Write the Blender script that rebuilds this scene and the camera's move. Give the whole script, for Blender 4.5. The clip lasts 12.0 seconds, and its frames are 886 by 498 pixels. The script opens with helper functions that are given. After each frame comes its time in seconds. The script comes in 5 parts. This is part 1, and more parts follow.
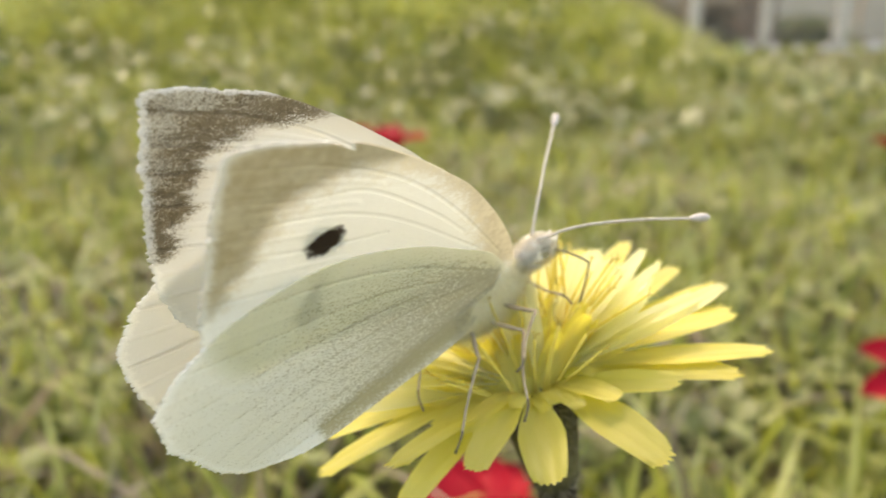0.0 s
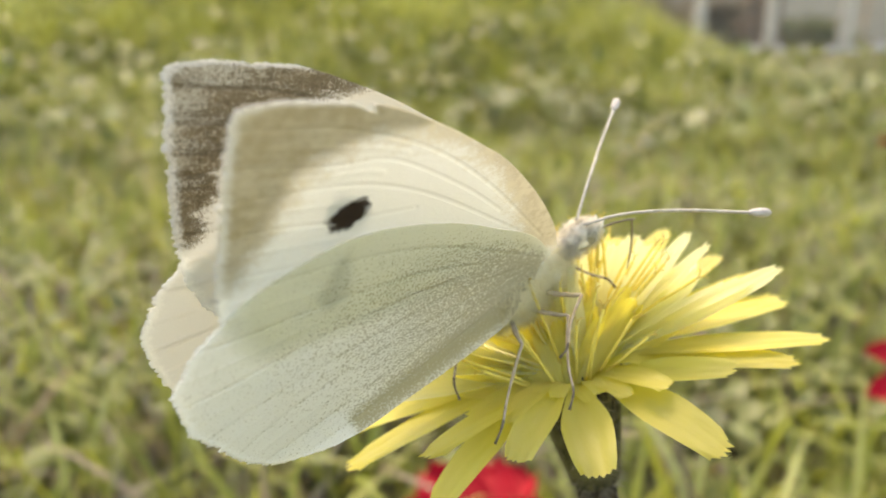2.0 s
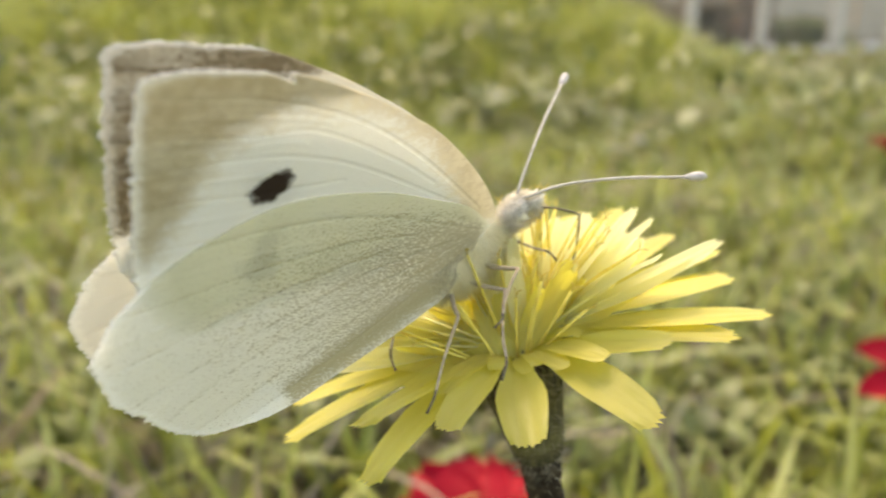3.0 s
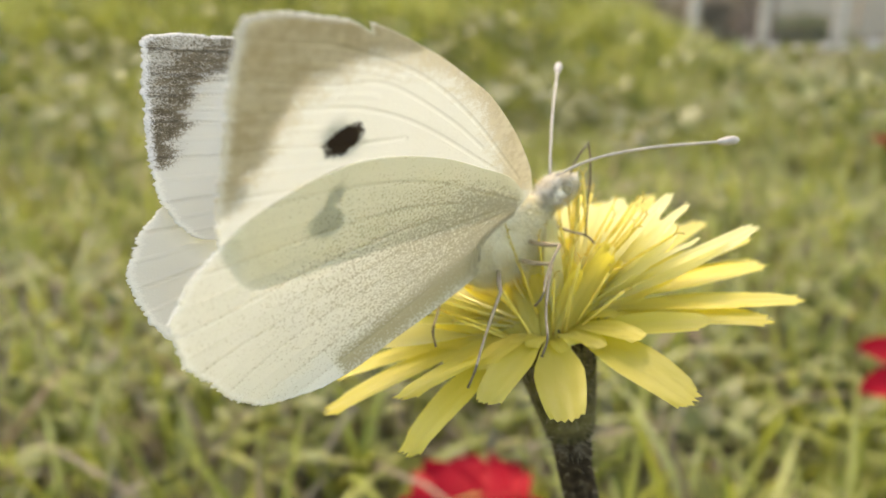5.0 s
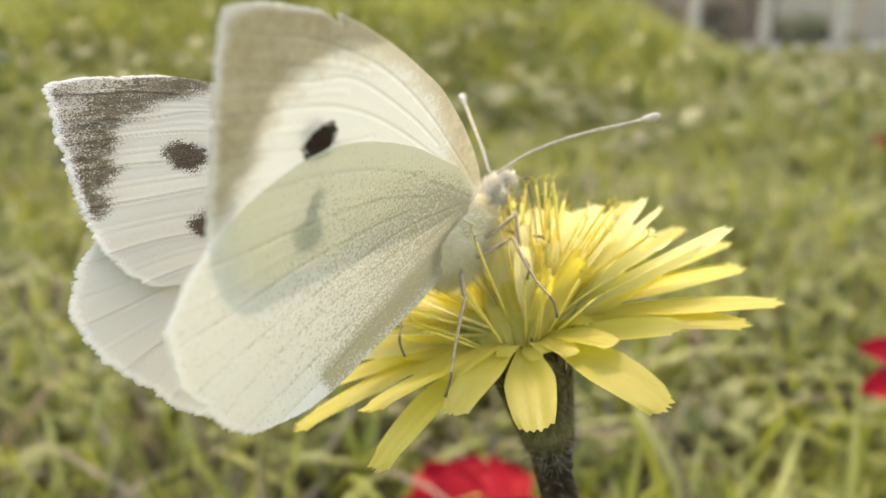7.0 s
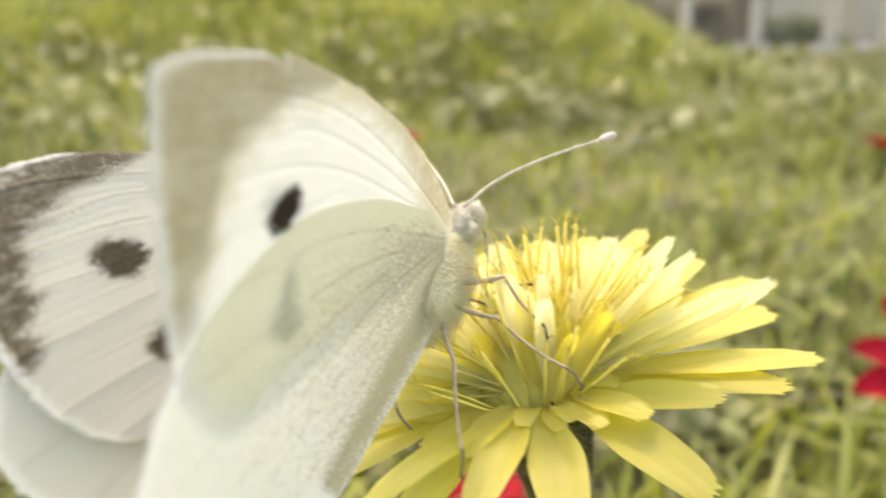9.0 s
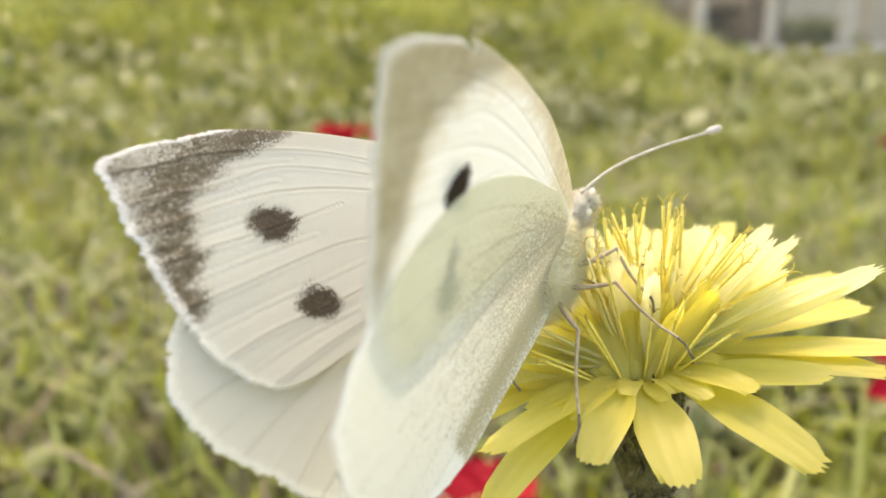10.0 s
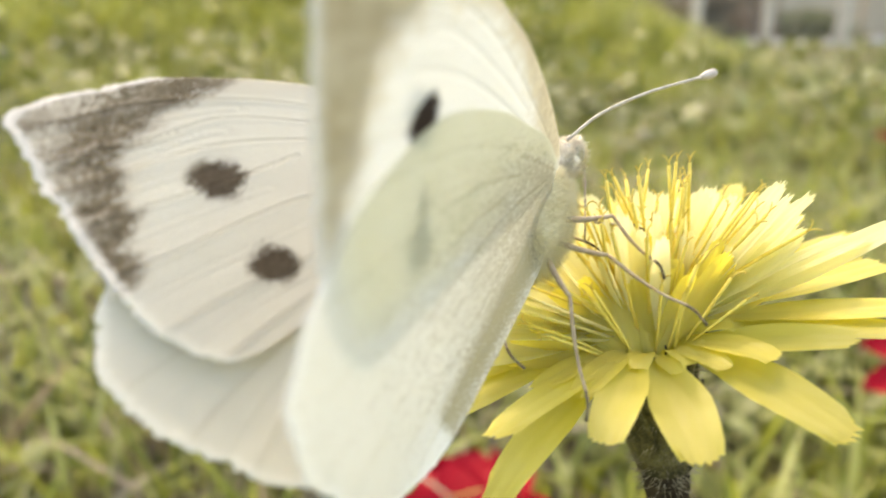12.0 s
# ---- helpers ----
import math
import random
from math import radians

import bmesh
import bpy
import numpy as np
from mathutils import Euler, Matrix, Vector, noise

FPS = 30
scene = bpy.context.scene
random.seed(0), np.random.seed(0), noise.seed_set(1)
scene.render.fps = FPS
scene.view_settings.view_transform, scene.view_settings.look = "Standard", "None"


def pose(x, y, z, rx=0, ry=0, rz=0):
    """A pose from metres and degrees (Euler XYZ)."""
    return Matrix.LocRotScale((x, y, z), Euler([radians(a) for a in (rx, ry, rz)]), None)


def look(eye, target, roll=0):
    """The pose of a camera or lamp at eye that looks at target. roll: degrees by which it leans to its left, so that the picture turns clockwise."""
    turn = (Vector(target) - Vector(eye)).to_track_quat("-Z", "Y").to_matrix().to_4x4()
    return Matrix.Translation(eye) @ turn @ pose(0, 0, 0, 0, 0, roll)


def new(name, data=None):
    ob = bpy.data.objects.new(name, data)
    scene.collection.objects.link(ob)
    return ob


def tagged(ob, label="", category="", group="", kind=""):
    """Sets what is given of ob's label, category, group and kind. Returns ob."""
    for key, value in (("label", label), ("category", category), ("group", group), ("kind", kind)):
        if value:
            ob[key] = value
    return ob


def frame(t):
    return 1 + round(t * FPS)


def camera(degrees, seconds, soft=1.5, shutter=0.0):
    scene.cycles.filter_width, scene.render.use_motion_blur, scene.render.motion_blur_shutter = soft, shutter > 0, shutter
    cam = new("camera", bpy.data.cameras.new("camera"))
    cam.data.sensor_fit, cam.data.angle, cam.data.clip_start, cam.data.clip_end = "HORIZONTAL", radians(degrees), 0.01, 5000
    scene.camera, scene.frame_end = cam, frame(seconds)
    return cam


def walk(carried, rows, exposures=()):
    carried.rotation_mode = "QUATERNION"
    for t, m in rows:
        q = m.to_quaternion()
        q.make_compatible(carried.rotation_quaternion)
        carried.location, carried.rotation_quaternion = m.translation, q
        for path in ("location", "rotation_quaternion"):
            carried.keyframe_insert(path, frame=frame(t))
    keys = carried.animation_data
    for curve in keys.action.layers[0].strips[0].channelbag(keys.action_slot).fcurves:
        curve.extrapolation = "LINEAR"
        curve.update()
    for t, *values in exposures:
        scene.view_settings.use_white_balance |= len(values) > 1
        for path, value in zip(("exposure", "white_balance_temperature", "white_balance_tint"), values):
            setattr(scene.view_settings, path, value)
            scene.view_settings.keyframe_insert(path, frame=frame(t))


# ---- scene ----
cam = camera(62, 12.0, soft=1.6, shutter=0.4)
# a small lens close to its subject: the meadow behind lies out of focus
cam.data.dof.use_dof = True
cam.data.dof.focus_distance = 0.0525
cam.data.dof.aperture_fstop = 27
walk(cam, [
    (0, pose(0, 0, 0.2, 73.212, 0, -0.176)),
    (0.5, pose(0, 0, 0.2, 73.124, 0, 0.263)),
    (1, pose(0, 0, 0.2, 73.080, 0, 0.351)),
    (1.5, pose(0, 0, 0.2, 73.344, 0, 0.263)),
    (2, pose(0, 0, 0.2, 73.300, 0, 0.176)),
    (2.5, pose(0, 0, 0.2, 73.300, 0, 0.000)),
    (3, pose(0, 0, 0.2, 73.256, 0, -0.395)),
    (3.2, pose(0, 0, 0.2, 73.256, 0, -0.395)),
    (4.8, pose(0, 0, 0.2, 73.124, 0, -0.263)),
    (5, pose(0, 0, 0.2, 73.124, 0, -0.263)),
    (5.5, pose(0, 0, 0.2, 73.124, 0, -0.307)),
    (6, pose(0, 0, 0.2, 73.124, 0, -0.220)),
    (6.5, pose(0, 0, 0.2, 73.212, 0, -0.132)),
    (6.7, pose(0, 0, 0.2, 73.212, 0, -0.132)),
    (8.3, pose(0, 0, 0.2, 72.817, 0, -0.790)),
    (8.5, pose(0, 0, 0.2, 72.817, 0, -0.790)),
    (9, pose(0, 0, 0.2, 73.256, 0, -0.746)),
    (9.5, pose(0, 0, 0.2, 73.388, 0, 0.000)),
    (10, pose(0, 0, 0.2, 73.300, 0, 0.176)),
    (10.5, pose(0, 0, 0.2, 73.344, 0, 0.088)),
    (11, pose(0, 0, 0.2, 73.344, 0, 0.088)),
    (11.5, pose(0, 0, 0.2, 73.212, 0, -0.088)),
    (12, pose(0, 0, 0.2, 72.817, 0, -0.044)),
], exposures=[(0, 2.2, 8750, 14), (3.2, 2.2, 8750, 14), (5, 2.13, 8750, 14), (7, 2.13, 8750, 14), (9, 2.32, 8750, 14), (12, 2.32, 8750, 14)])

# ---- light ----
SUN_TURN, SUN_HEIGHT = radians(-12), radians(56)   # compass turn from +y towards +x, height over the horizon
world = bpy.data.worlds.new("sky")
scene.world = world
world.use_nodes = True
sky = world.node_tree.nodes.new("ShaderNodeTexSky")
sky.sky_type, sky.sun_disc = "NISHITA", False
sky.dust_density, sky.air_density = 2.5, 1.0     # a hazy, pale sky
sky.sun_elevation, sky.sun_rotation = SUN_HEIGHT, SUN_TURN % (2 * math.pi)
world.node_tree.nodes["Background"].inputs["Strength"].default_value = 0.15
world.node_tree.links.new(sky.outputs[0], world.node_tree.nodes["Background"].inputs["Color"])
sun = new("sun", bpy.data.lights.new("sun", "SUN"))
sun.data.energy, sun.data.angle, sun.data.color = 0.55, radians(4), (1.0, 0.94, 0.83)
sun_way = Vector((math.sin(SUN_TURN) * math.cos(SUN_HEIGHT), math.cos(SUN_TURN) * math.cos(SUN_HEIGHT), math.sin(SUN_HEIGHT)))
sun.matrix_world = look(sun_way * 30, (0, 0, 0))

MM = 0.001


# ---- materials ----
class Nodes:
    """A node material with a few shorthands."""

    def __init__(self, name):
        self.mat = bpy.data.materials.new(name)
        self.mat.use_nodes = True
        self.tree = self.mat.node_tree
        self.tree.nodes.clear()
        self.out = self.tree.nodes.new("ShaderNodeOutputMaterial")
        self.coord = None

    def node(self, kind, **inputs):
        n = self.tree.nodes.new(kind)
        for key, value in inputs.items():
            self.put(n.inputs[key.replace("_", " ")], value)
        return n

    def put(self, socket, value):
        if isinstance(value, bpy.types.NodeSocket):
            self.tree.links.new(value, socket)
        elif isinstance(value, (tuple, list)) and len(value) == 3 and socket.type == "RGBA":
            socket.default_value = (*value, 1)
        else:
            socket.default_value = value

    def where(self):
        if self.coord is None:
            self.coord = self.tree.nodes.new("ShaderNodeTexCoord").outputs["Object"]
        return self.coord

    def noise(self, scale, detail=3.0, rough=0.55, vector=None):
        n = self.node("ShaderNodeTexNoise", Scale=scale, Detail=detail, Roughness=rough)
        self.tree.links.new(vector or self.where(), n.inputs["Vector"])
        return n.outputs["Fac"]

    def attr(self, name):
        n = self.tree.nodes.new("ShaderNodeAttribute")
        n.attribute_name = name
        return n.outputs["Fac"]

    def math(self, op, a, b=0.0, c=0.0):
        n = self.tree.nodes.new("ShaderNodeMath")
        n.operation = op
        for s, v in zip(n.inputs, (a, b, c)):
            self.put(s, v)
        return n.outputs[0]

    def ramp(self, fac, low, high, a=0.0, b=1.0):
        n = self.tree.nodes.new("ShaderNodeMapRange")
        n.interpolation_type = "SMOOTHSTEP"
        for s, v in zip(n.inputs[:5], (fac, low, high, a, b)):
            self.put(s, v)
        return n.outputs[0]

    def mix(self, fac, a, b, blend="MIX"):
        n = self.tree.nodes.new("ShaderNodeMix")
        n.data_type, n.blend_type = "RGBA", blend
        self.put(n.inputs[0], fac)
        self.put(n.inputs[6], a)
        self.put(n.inputs[7], b)
        return n.outputs[2]

    def bump(self, height, strength=0.3, distance=0.001):
        return self.node("ShaderNodeBump", Strength=strength, Distance=distance, Height=height).outputs[0]

    def random(self, island=False):
        if island:
            return self.tree.nodes.new("ShaderNodeNewGeometry").outputs["Random Per Island"]
        return self.tree.nodes.new("ShaderNodeObjectInfo").outputs["Random"]

    def solid(self, colour, rough=0.6, normal=None, metal=0.0, gloss=0.5):
        b = self.node("ShaderNodeBsdfPrincipled", Base_Color=colour, Roughness=rough, Metallic=metal)
        self.put(b.inputs["Specular IOR Level"], gloss)
        if normal is not None:
            self.put(b.inputs["Normal"], normal)
        return b.outputs[0]

    def leafy(self, colour, beyond, share, rough=0.5, normal=None, gloss=0.3):
        """A thin sheet: partly lit from its front, partly by light that comes through."""
        t = self.node("ShaderNodeBsdfTranslucent", Color=beyond)
        if normal is not None:
            self.put(t.inputs["Normal"], normal)
        m = self.node("ShaderNodeMixShader", Fac=share)
        self.tree.links.new(self.solid(colour, rough, normal, 0.0, gloss), m.inputs[1])
        self.tree.links.new(t.outputs[0], m.inputs[2])
        return m.outputs[0]

    def done(self, shader):
        self.tree.links.new(shader, self.out.inputs["Surface"])
        return self.mat


def tint_mat(name, low, high, scale, rough=0.7, bump=0.3, distance=0.001, gloss=0.3):
    n = Nodes(name)
    big = n.noise(scale, 4)
    fine = n.noise(scale * 7, 3)
    colour = n.mix(n.ramp(n.math("ADD", n.math("MULTIPLY", big, 0.7), n.math("MULTIPLY", fine, 0.3)), 0.32, 0.68), low, high)
    return n.done(n.solid(colour, rough, n.bump(fine, bump, distance), gloss=gloss))


def vein_lines(n, width):
    """Thin lines along the wing's veins, and faint folds half way between them."""
    return n.ramp(n.attr("vein"), 0.02, width, 1.0, 0.0), n.ramp(n.attr("crease"), 0.02, width * 1.3, 1.0, 0.0)


def along_wing(n, scale):
    """Noise drawn out along the veins."""
    v = n.node("ShaderNodeCombineXYZ", X=n.math("MULTIPLY", n.attr("across"), 0.32), Y=n.math("MULTIPLY", n.attr("along"), 0.07)).outputs[0]
    return n.noise(scale, 3, 0.6, v)


def wing_upper_mat(name):
    n = Nodes(name)
    scales = n.noise(8600, 2, 0.7)
    grain = n.noise(1500, 3)
    soft = n.noise(260, 2)
    streak = along_wing(n, 5.0)
    vein, crease = vein_lines(n, 0.2)
    white = n.mix(soft, (0.465, 0.455, 0.395), (0.53, 0.52, 0.46))
    white = n.mix(n.math("MULTIPLY", vein, 0.55), white, (0.36, 0.335, 0.265))
    # soft relief shade of the creases, drawn into the white
    white = n.mix(n.math("MULTIPLY", crease, n.ramp(streak, 0.4, 0.7, 0.0, 0.3)), white, (0.42, 0.40, 0.35))
    fine = n.math("MULTIPLY", n.math("SUBTRACT", scales, 0.5), 3.4)
    jitter = n.math("ADD", fine, n.math("MULTIPLY", n.math("SUBTRACT", streak, 0.5), 3.0))
    deep = n.attr("dark")
    tip = n.ramp(n.math("ADD", deep, jitter), -0.25, 0.3)
    # pale scales lie thicker towards the wing's point and its rim, in streaks along the veins
    share = n.math("SUBTRACT", 0.60, n.math("ADD", n.ramp(deep, 0.3, 4.2, 0.0, 0.15), n.math("MULTIPLY", n.math("SUBTRACT", streak, 0.5), 0.42)))
    dusty = n.ramp(n.math("SUBTRACT", scales, share), -0.02, 0.06)
    brown = n.mix(n.ramp(grain, 0.35, 0.65), (0.062, 0.05, 0.029), (0.125, 0.102, 0.064))
    black = n.mix(n.math("MULTIPLY", dusty, 0.85), brown, (0.56, 0.525, 0.42))
    black = n.mix(n.math("MULTIPLY", vein, 0.8), black, (0.045, 0.037, 0.025))
    colour = n.mix(tip, white, black)
    ragged = n.math("ADD", n.math("MULTIPLY", fine, 0.62), n.math("MULTIPLY", n.math("SUBTRACT", streak, 0.5), 1.5))
    spot = n.ramp(n.math("ADD", n.attr("spot"), ragged), -0.12, 0.12)
    colour = n.mix(spot, colour, n.mix(n.ramp(scales, 0.42, 0.62), (0.062, 0.046, 0.028), (0.20, 0.165, 0.115)))
    colour = n.mix(n.ramp(n.math("ADD", n.attr("fringe"), n.math("MULTIPLY", n.math("SUBTRACT", scales, 0.5), 1.5)), 0.4, 0.85, 0.0, 0.95), colour, (0.72, 0.70, 0.62))
    height = n.math("ADD", n.math("MULTIPLY", scales, 0.5), n.math("ADD", n.math("MULTIPLY", vein, 1.6), n.math("MULTIPLY", crease, -0.8)))
    glow = n.mix(tip, (0.91, 0.92, 0.87), (0.45, 0.39, 0.27))
    glow = n.mix(spot, glow, (0.10, 0.08, 0.05))
    leaf = n.leafy(colour, glow, n.math("SUBTRACT", 0.5, n.math("MULTIPLY", tip, 0.28)), 0.75, n.bump(height, 0.4, 0.0001), 0.12)
    return n.done(clear_overlap(n, leaf))


def clear_overlap(n, shader):
    """Makes the hindwing partly clear where it overlaps the forewing, so spots show."""
    m = n.node("ShaderNodeMixShader", Fac=n.math("MULTIPLY", n.attr("thin"), 0.4))
    n.tree.links.new(shader, m.inputs[1])
    n.tree.links.new(n.tree.nodes.new("ShaderNodeBsdfTransparent").outputs[0], m.inputs[2])
    return m.outputs[0]


def wing_under_mat(name, hind):
    n = Nodes(name)
    scales = n.noise(6800, 2, 0.7)
    grain = n.noise(1500, 3)
    soft = n.noise(220, 2)
    streak = along_wing(n, 4.0)
    vein, crease = vein_lines(n, 0.22)
    jitter = n.math("ADD", n.math("MULTIPLY", n.math("SUBTRACT", scales, 0.5), 2.0), n.math("MULTIPLY", n.math("SUBTRACT", grain, 0.5), 2.2))
    if hind:
        # overlap tinted yellower: the look of light through two wings, put into the colour
        base = n.mix(n.attr("thin"), n.mix(soft, (0.83, 0.80, 0.67), (0.875, 0.845, 0.745)), n.mix(soft, (0.88, 0.845, 0.56), (0.92, 0.885, 0.65)))
        # shadow band of the inner fold, painted into the base colour
        base = n.mix(n.math("MULTIPLY", n.attr("fold_shade"), 0.5), base, n.mix(grain, (0.33, 0.31, 0.16), (0.52, 0.49, 0.31)))
        heavy = n.math("ADD", n.math("MULTIPLY", n.attr("dust"), 0.26), n.math("MULTIPLY", n.math("SUBTRACT", streak, 0.5), 0.16))
        dust = n.ramp(n.math("ADD", n.noise(5600, 3, 0.7), n.math("ADD", heavy, n.math("MULTIPLY", vein, 0.05))), 0.60, 0.74)
        base = n.mix(n.math("MULTIPLY", dust, 0.72), base, (0.34, 0.27, 0.12))
        colour = n.mix(n.math("MULTIPLY", vein, n.ramp(streak, 0.35, 0.65, 0.0, 0.14)), base, (0.40, 0.39, 0.22))
        glow, share = n.mix(0.5, colour, (0.87, 0.86, 0.77)), 0.25
    else:
        base = n.mix(soft, (0.815, 0.80, 0.72), (0.855, 0.845, 0.775))
        base = n.mix(n.math("MULTIPLY", vein, 0.07), base, (0.55, 0.52, 0.42))
        base = n.mix(n.math("MULTIPLY", n.ramp(scales, 0.62, 0.70), n.math("MULTIPLY", n.attr("dust"), 0.8)), base, (0.25, 0.22, 0.16))
        tan = n.mix(n.ramp(n.math("ADD", n.math("MULTIPLY", grain, 0.5), n.math("MULTIPLY", streak, 0.5)), 0.38, 0.62), (0.50, 0.41, 0.24), (0.65, 0.57, 0.39))
        blur = n.math("ADD", n.math("MULTIPLY", jitter, 1.2), n.math("MULTIPLY", n.math("SUBTRACT", streak, 0.5), 3.0))
        colour = n.mix(n.ramp(n.math("ADD", n.attr("edge"), blur), -1.2, 1.2), base, tan)
        spot = n.ramp(n.math("ADD", n.attr("blot"), n.math("MULTIPLY", jitter, 0.35)), -0.12, 0.12)
        colour = n.mix(spot, colour, (0.045, 0.03, 0.022))
        glow, share = n.mix(0.35, colour, (0.90, 0.89, 0.82)), 0.33
        glow = n.mix(spot, glow, (0.06, 0.04, 0.03))
    colour = n.mix(n.ramp(n.math("ADD", n.attr("fringe"), n.math("MULTIPLY", n.math("SUBTRACT", scales, 0.5), 1.5)), 0.35, 0.9, 0.0, 0.85), colour, (0.96, 0.94, 0.87))
    height = n.math("ADD", n.math("MULTIPLY", scales, 0.5), n.math("ADD", n.math("MULTIPLY", vein, 0.8), n.math("MULTIPLY", crease, -0.5)))
    return n.done(clear_overlap(n, n.leafy(colour, glow, share, 0.75, n.bump(height, 0.35, 0.0001), 0.12)))


def petal_mat(name, low, high, beyond, share, lines=900, rough=0.5):
    n = Nodes(name)
    stretch = n.node("ShaderNodeMapping", Vector=n.where(), Scale=(0.12, 1.0, 1.0)).outputs[0]
    streak = n.noise(lines, 3, 0.6, stretch)
    soft = n.noise(140, 2)
    colour = n.mix(n.ramp(n.math("ADD", n.math("MULTIPLY", streak, 0.6), n.math("MULTIPLY", soft, 0.4)), 0.3, 0.7), low, high)
    vary = n.node("ShaderNodeHueSaturation", Color=colour, Value=n.ramp(n.random(), 0, 1, 0.88, 1.08)).outputs[0]
    return n.done(n.leafy(vary, beyond, share, rough, n.bump(streak, 0.25, 0.0002), 0.2))


def blade_mat(name, dark, mid, pale, beyond, share=0.35):
    n = Nodes(name)
    r = n.random(island=True)
    patch = n.noise(2.2, 3)
    pick = n.math("ADD", n.math("MULTIPLY", r, 0.75), n.math("MULTIPLY", patch, 0.45))
    colour = n.mix(n.ramp(pick, 0.15, 0.6), dark, mid)
    colour = n.mix(n.ramp(pick, 0.66, 0.95), colour, pale)
    return n.done(n.leafy(colour, n.mix(0.5, colour, beyond), share, 0.5, None, 0.3))


M_UPPER = wing_upper_mat("wing_scales_upper")
M_UNDER_FORE = wing_under_mat("wing_scales_under_fore", False)
M_UNDER_HIND = wing_under_mat("wing_scales_under_hind", True)
def hair_mat(name, low, high):
    n = Nodes(name)
    colour = n.mix(n.ramp(n.noise(800, 3), 0.3, 0.7), low, high)
    return n.done(n.leafy(colour, colour, 0.5, 0.7, None, 0.15))


M_FUR = tint_mat("cream_fur", (0.84, 0.76, 0.54), (0.95, 0.90, 0.72), 900, 0.9, 0.6, 0.0003, 0.1)
M_HAIR = hair_mat("pale_hair", (0.92, 0.86, 0.62), (0.98, 0.94, 0.76))
M_HEAD = tint_mat("head_skin", (0.36, 0.325, 0.25), (0.86, 0.81, 0.68), 1100, 0.8, 0.5, 0.0002)
M_HEAD_HAIR = hair_mat("grey_hair", (0.74, 0.69, 0.55), (0.98, 0.94, 0.83))
M_EYE = tint_mat("eye", (0.20, 0.18, 0.11), (0.40, 0.36, 0.25), 2500, 0.45, 0.2, 0.0001, 0.3)
M_ANTENNA = tint_mat("antenna_scales", (0.34, 0.305, 0.24), (0.55, 0.51, 0.43), 2600, 0.7, 0.5, 0.0001)
M_CLUB = tint_mat("club_scales", (0.36, 0.32, 0.27), (0.52, 0.48, 0.42), 2600, 0.6, 0.4, 0.0001)
M_LEG = tint_mat("leg_scales", (0.27, 0.205, 0.125), (0.47, 0.38, 0.26), 1800, 0.6, 0.4, 0.0001)
M_PROBOSCIS = tint_mat("proboscis", (0.07, 0.055, 0.032), (0.17, 0.135, 0.08), 2000, 0.4, 0.3, 0.0001)
M_PETAL = petal_mat("yellow_petal", (0.60, 0.54, 0.13), (0.68, 0.62, 0.21), (0.90, 0.81, 0.09), 0.57, 900, 0.4)
M_PETAL_INNER = petal_mat("yellow_inner_petal", (0.66, 0.63, 0.33), (0.73, 0.71, 0.44), (0.90, 0.88, 0.50), 0.66, 900, 0.45)
M_STYLE = tint_mat("style_tube", (0.64, 0.49, 0.07), (0.78, 0.65, 0.15), 1500, 0.6, 0.3, 0.0001)
M_STYLE_TIP = tint_mat("style_tip", (0.48, 0.35, 0.06), (0.68, 0.54, 0.12), 1500, 0.6, 0.3, 0.0001)
M_STEM = tint_mat("dark_stem", (0.016, 0.011, 0.007), (0.085, 0.062, 0.036), 900, 0.85, 1.0, 0.0006, 0.12)
M_BRACT = tint_mat("bract", (0.035, 0.030, 0.013), (0.15, 0.135, 0.055), 600, 0.75, 0.8, 0.0004, 0.15)
M_STEM_HAIR = tint_mat("stem_hair", (0.12, 0.10, 0.065), (0.34, 0.30, 0.22), 700, 0.7, 0.1, 0.0001)
M_RED = petal_mat("red_petal", (0.29, 0.002, 0.010), (0.35, 0.003, 0.015), (0.42, 0.003, 0.02), 0.25, 250, 0.7)
M_RED_CORE = tint_mat("anemone_core", (0.01, 0.008, 0.012), (0.05, 0.03, 0.045), 600, 0.8, 0.8, 0.0005)
M_GREEN_STEM = tint_mat("green_stem", (0.08, 0.11, 0.03), (0.17, 0.20, 0.07), 200, 0.6, 0.3, 0.0003)
M_GRASS = blade_mat("grass_blades", (0.06, 0.08, 0.015), (0.20, 0.235, 0.042), (0.40, 0.41, 0.17), (0.44, 0.47, 0.06))
M_WEED = blade_mat("weed_leaves", (0.05, 0.066, 0.016), (0.11, 0.13, 0.03), (0.18, 0.20, 0.065), (0.15, 0.18, 0.045), 0.22)
M_STRAW = blade_mat("straw", (0.22, 0.16, 0.085), (0.40, 0.32, 0.19), (0.58, 0.52, 0.37), (0.45, 0.36, 0.18), 0.2)
M_SOIL = tint_mat("soil", (0.035, 0.032, 0.016), (0.10, 0.095, 0.045), 9, 0.9, 0.8, 0.01, 0.1)
M_CONCRETE = tint_mat("weathered_concrete", (0.44, 0.39, 0.30), (0.58, 0.52, 0.42), 9, 0.85, 0.5, 0.004)
M_WIRE = tint_mat("galvanised_wire", (0.22, 0.215, 0.20), (0.36, 0.35, 0.33), 40, 0.5, 0.2, 0.001)
M_BARK = tint_mat("bark", (0.11, 0.078, 0.052), (0.34, 0.25, 0.17), 12, 0.9, 1.0, 0.02)
M_FOLIAGE = blade_mat("far_foliage", (0.06, 0.07, 0.035), (0.12, 0.14, 0.065), (0.20, 0.21, 0.11), (0.18, 0.20, 0.07))
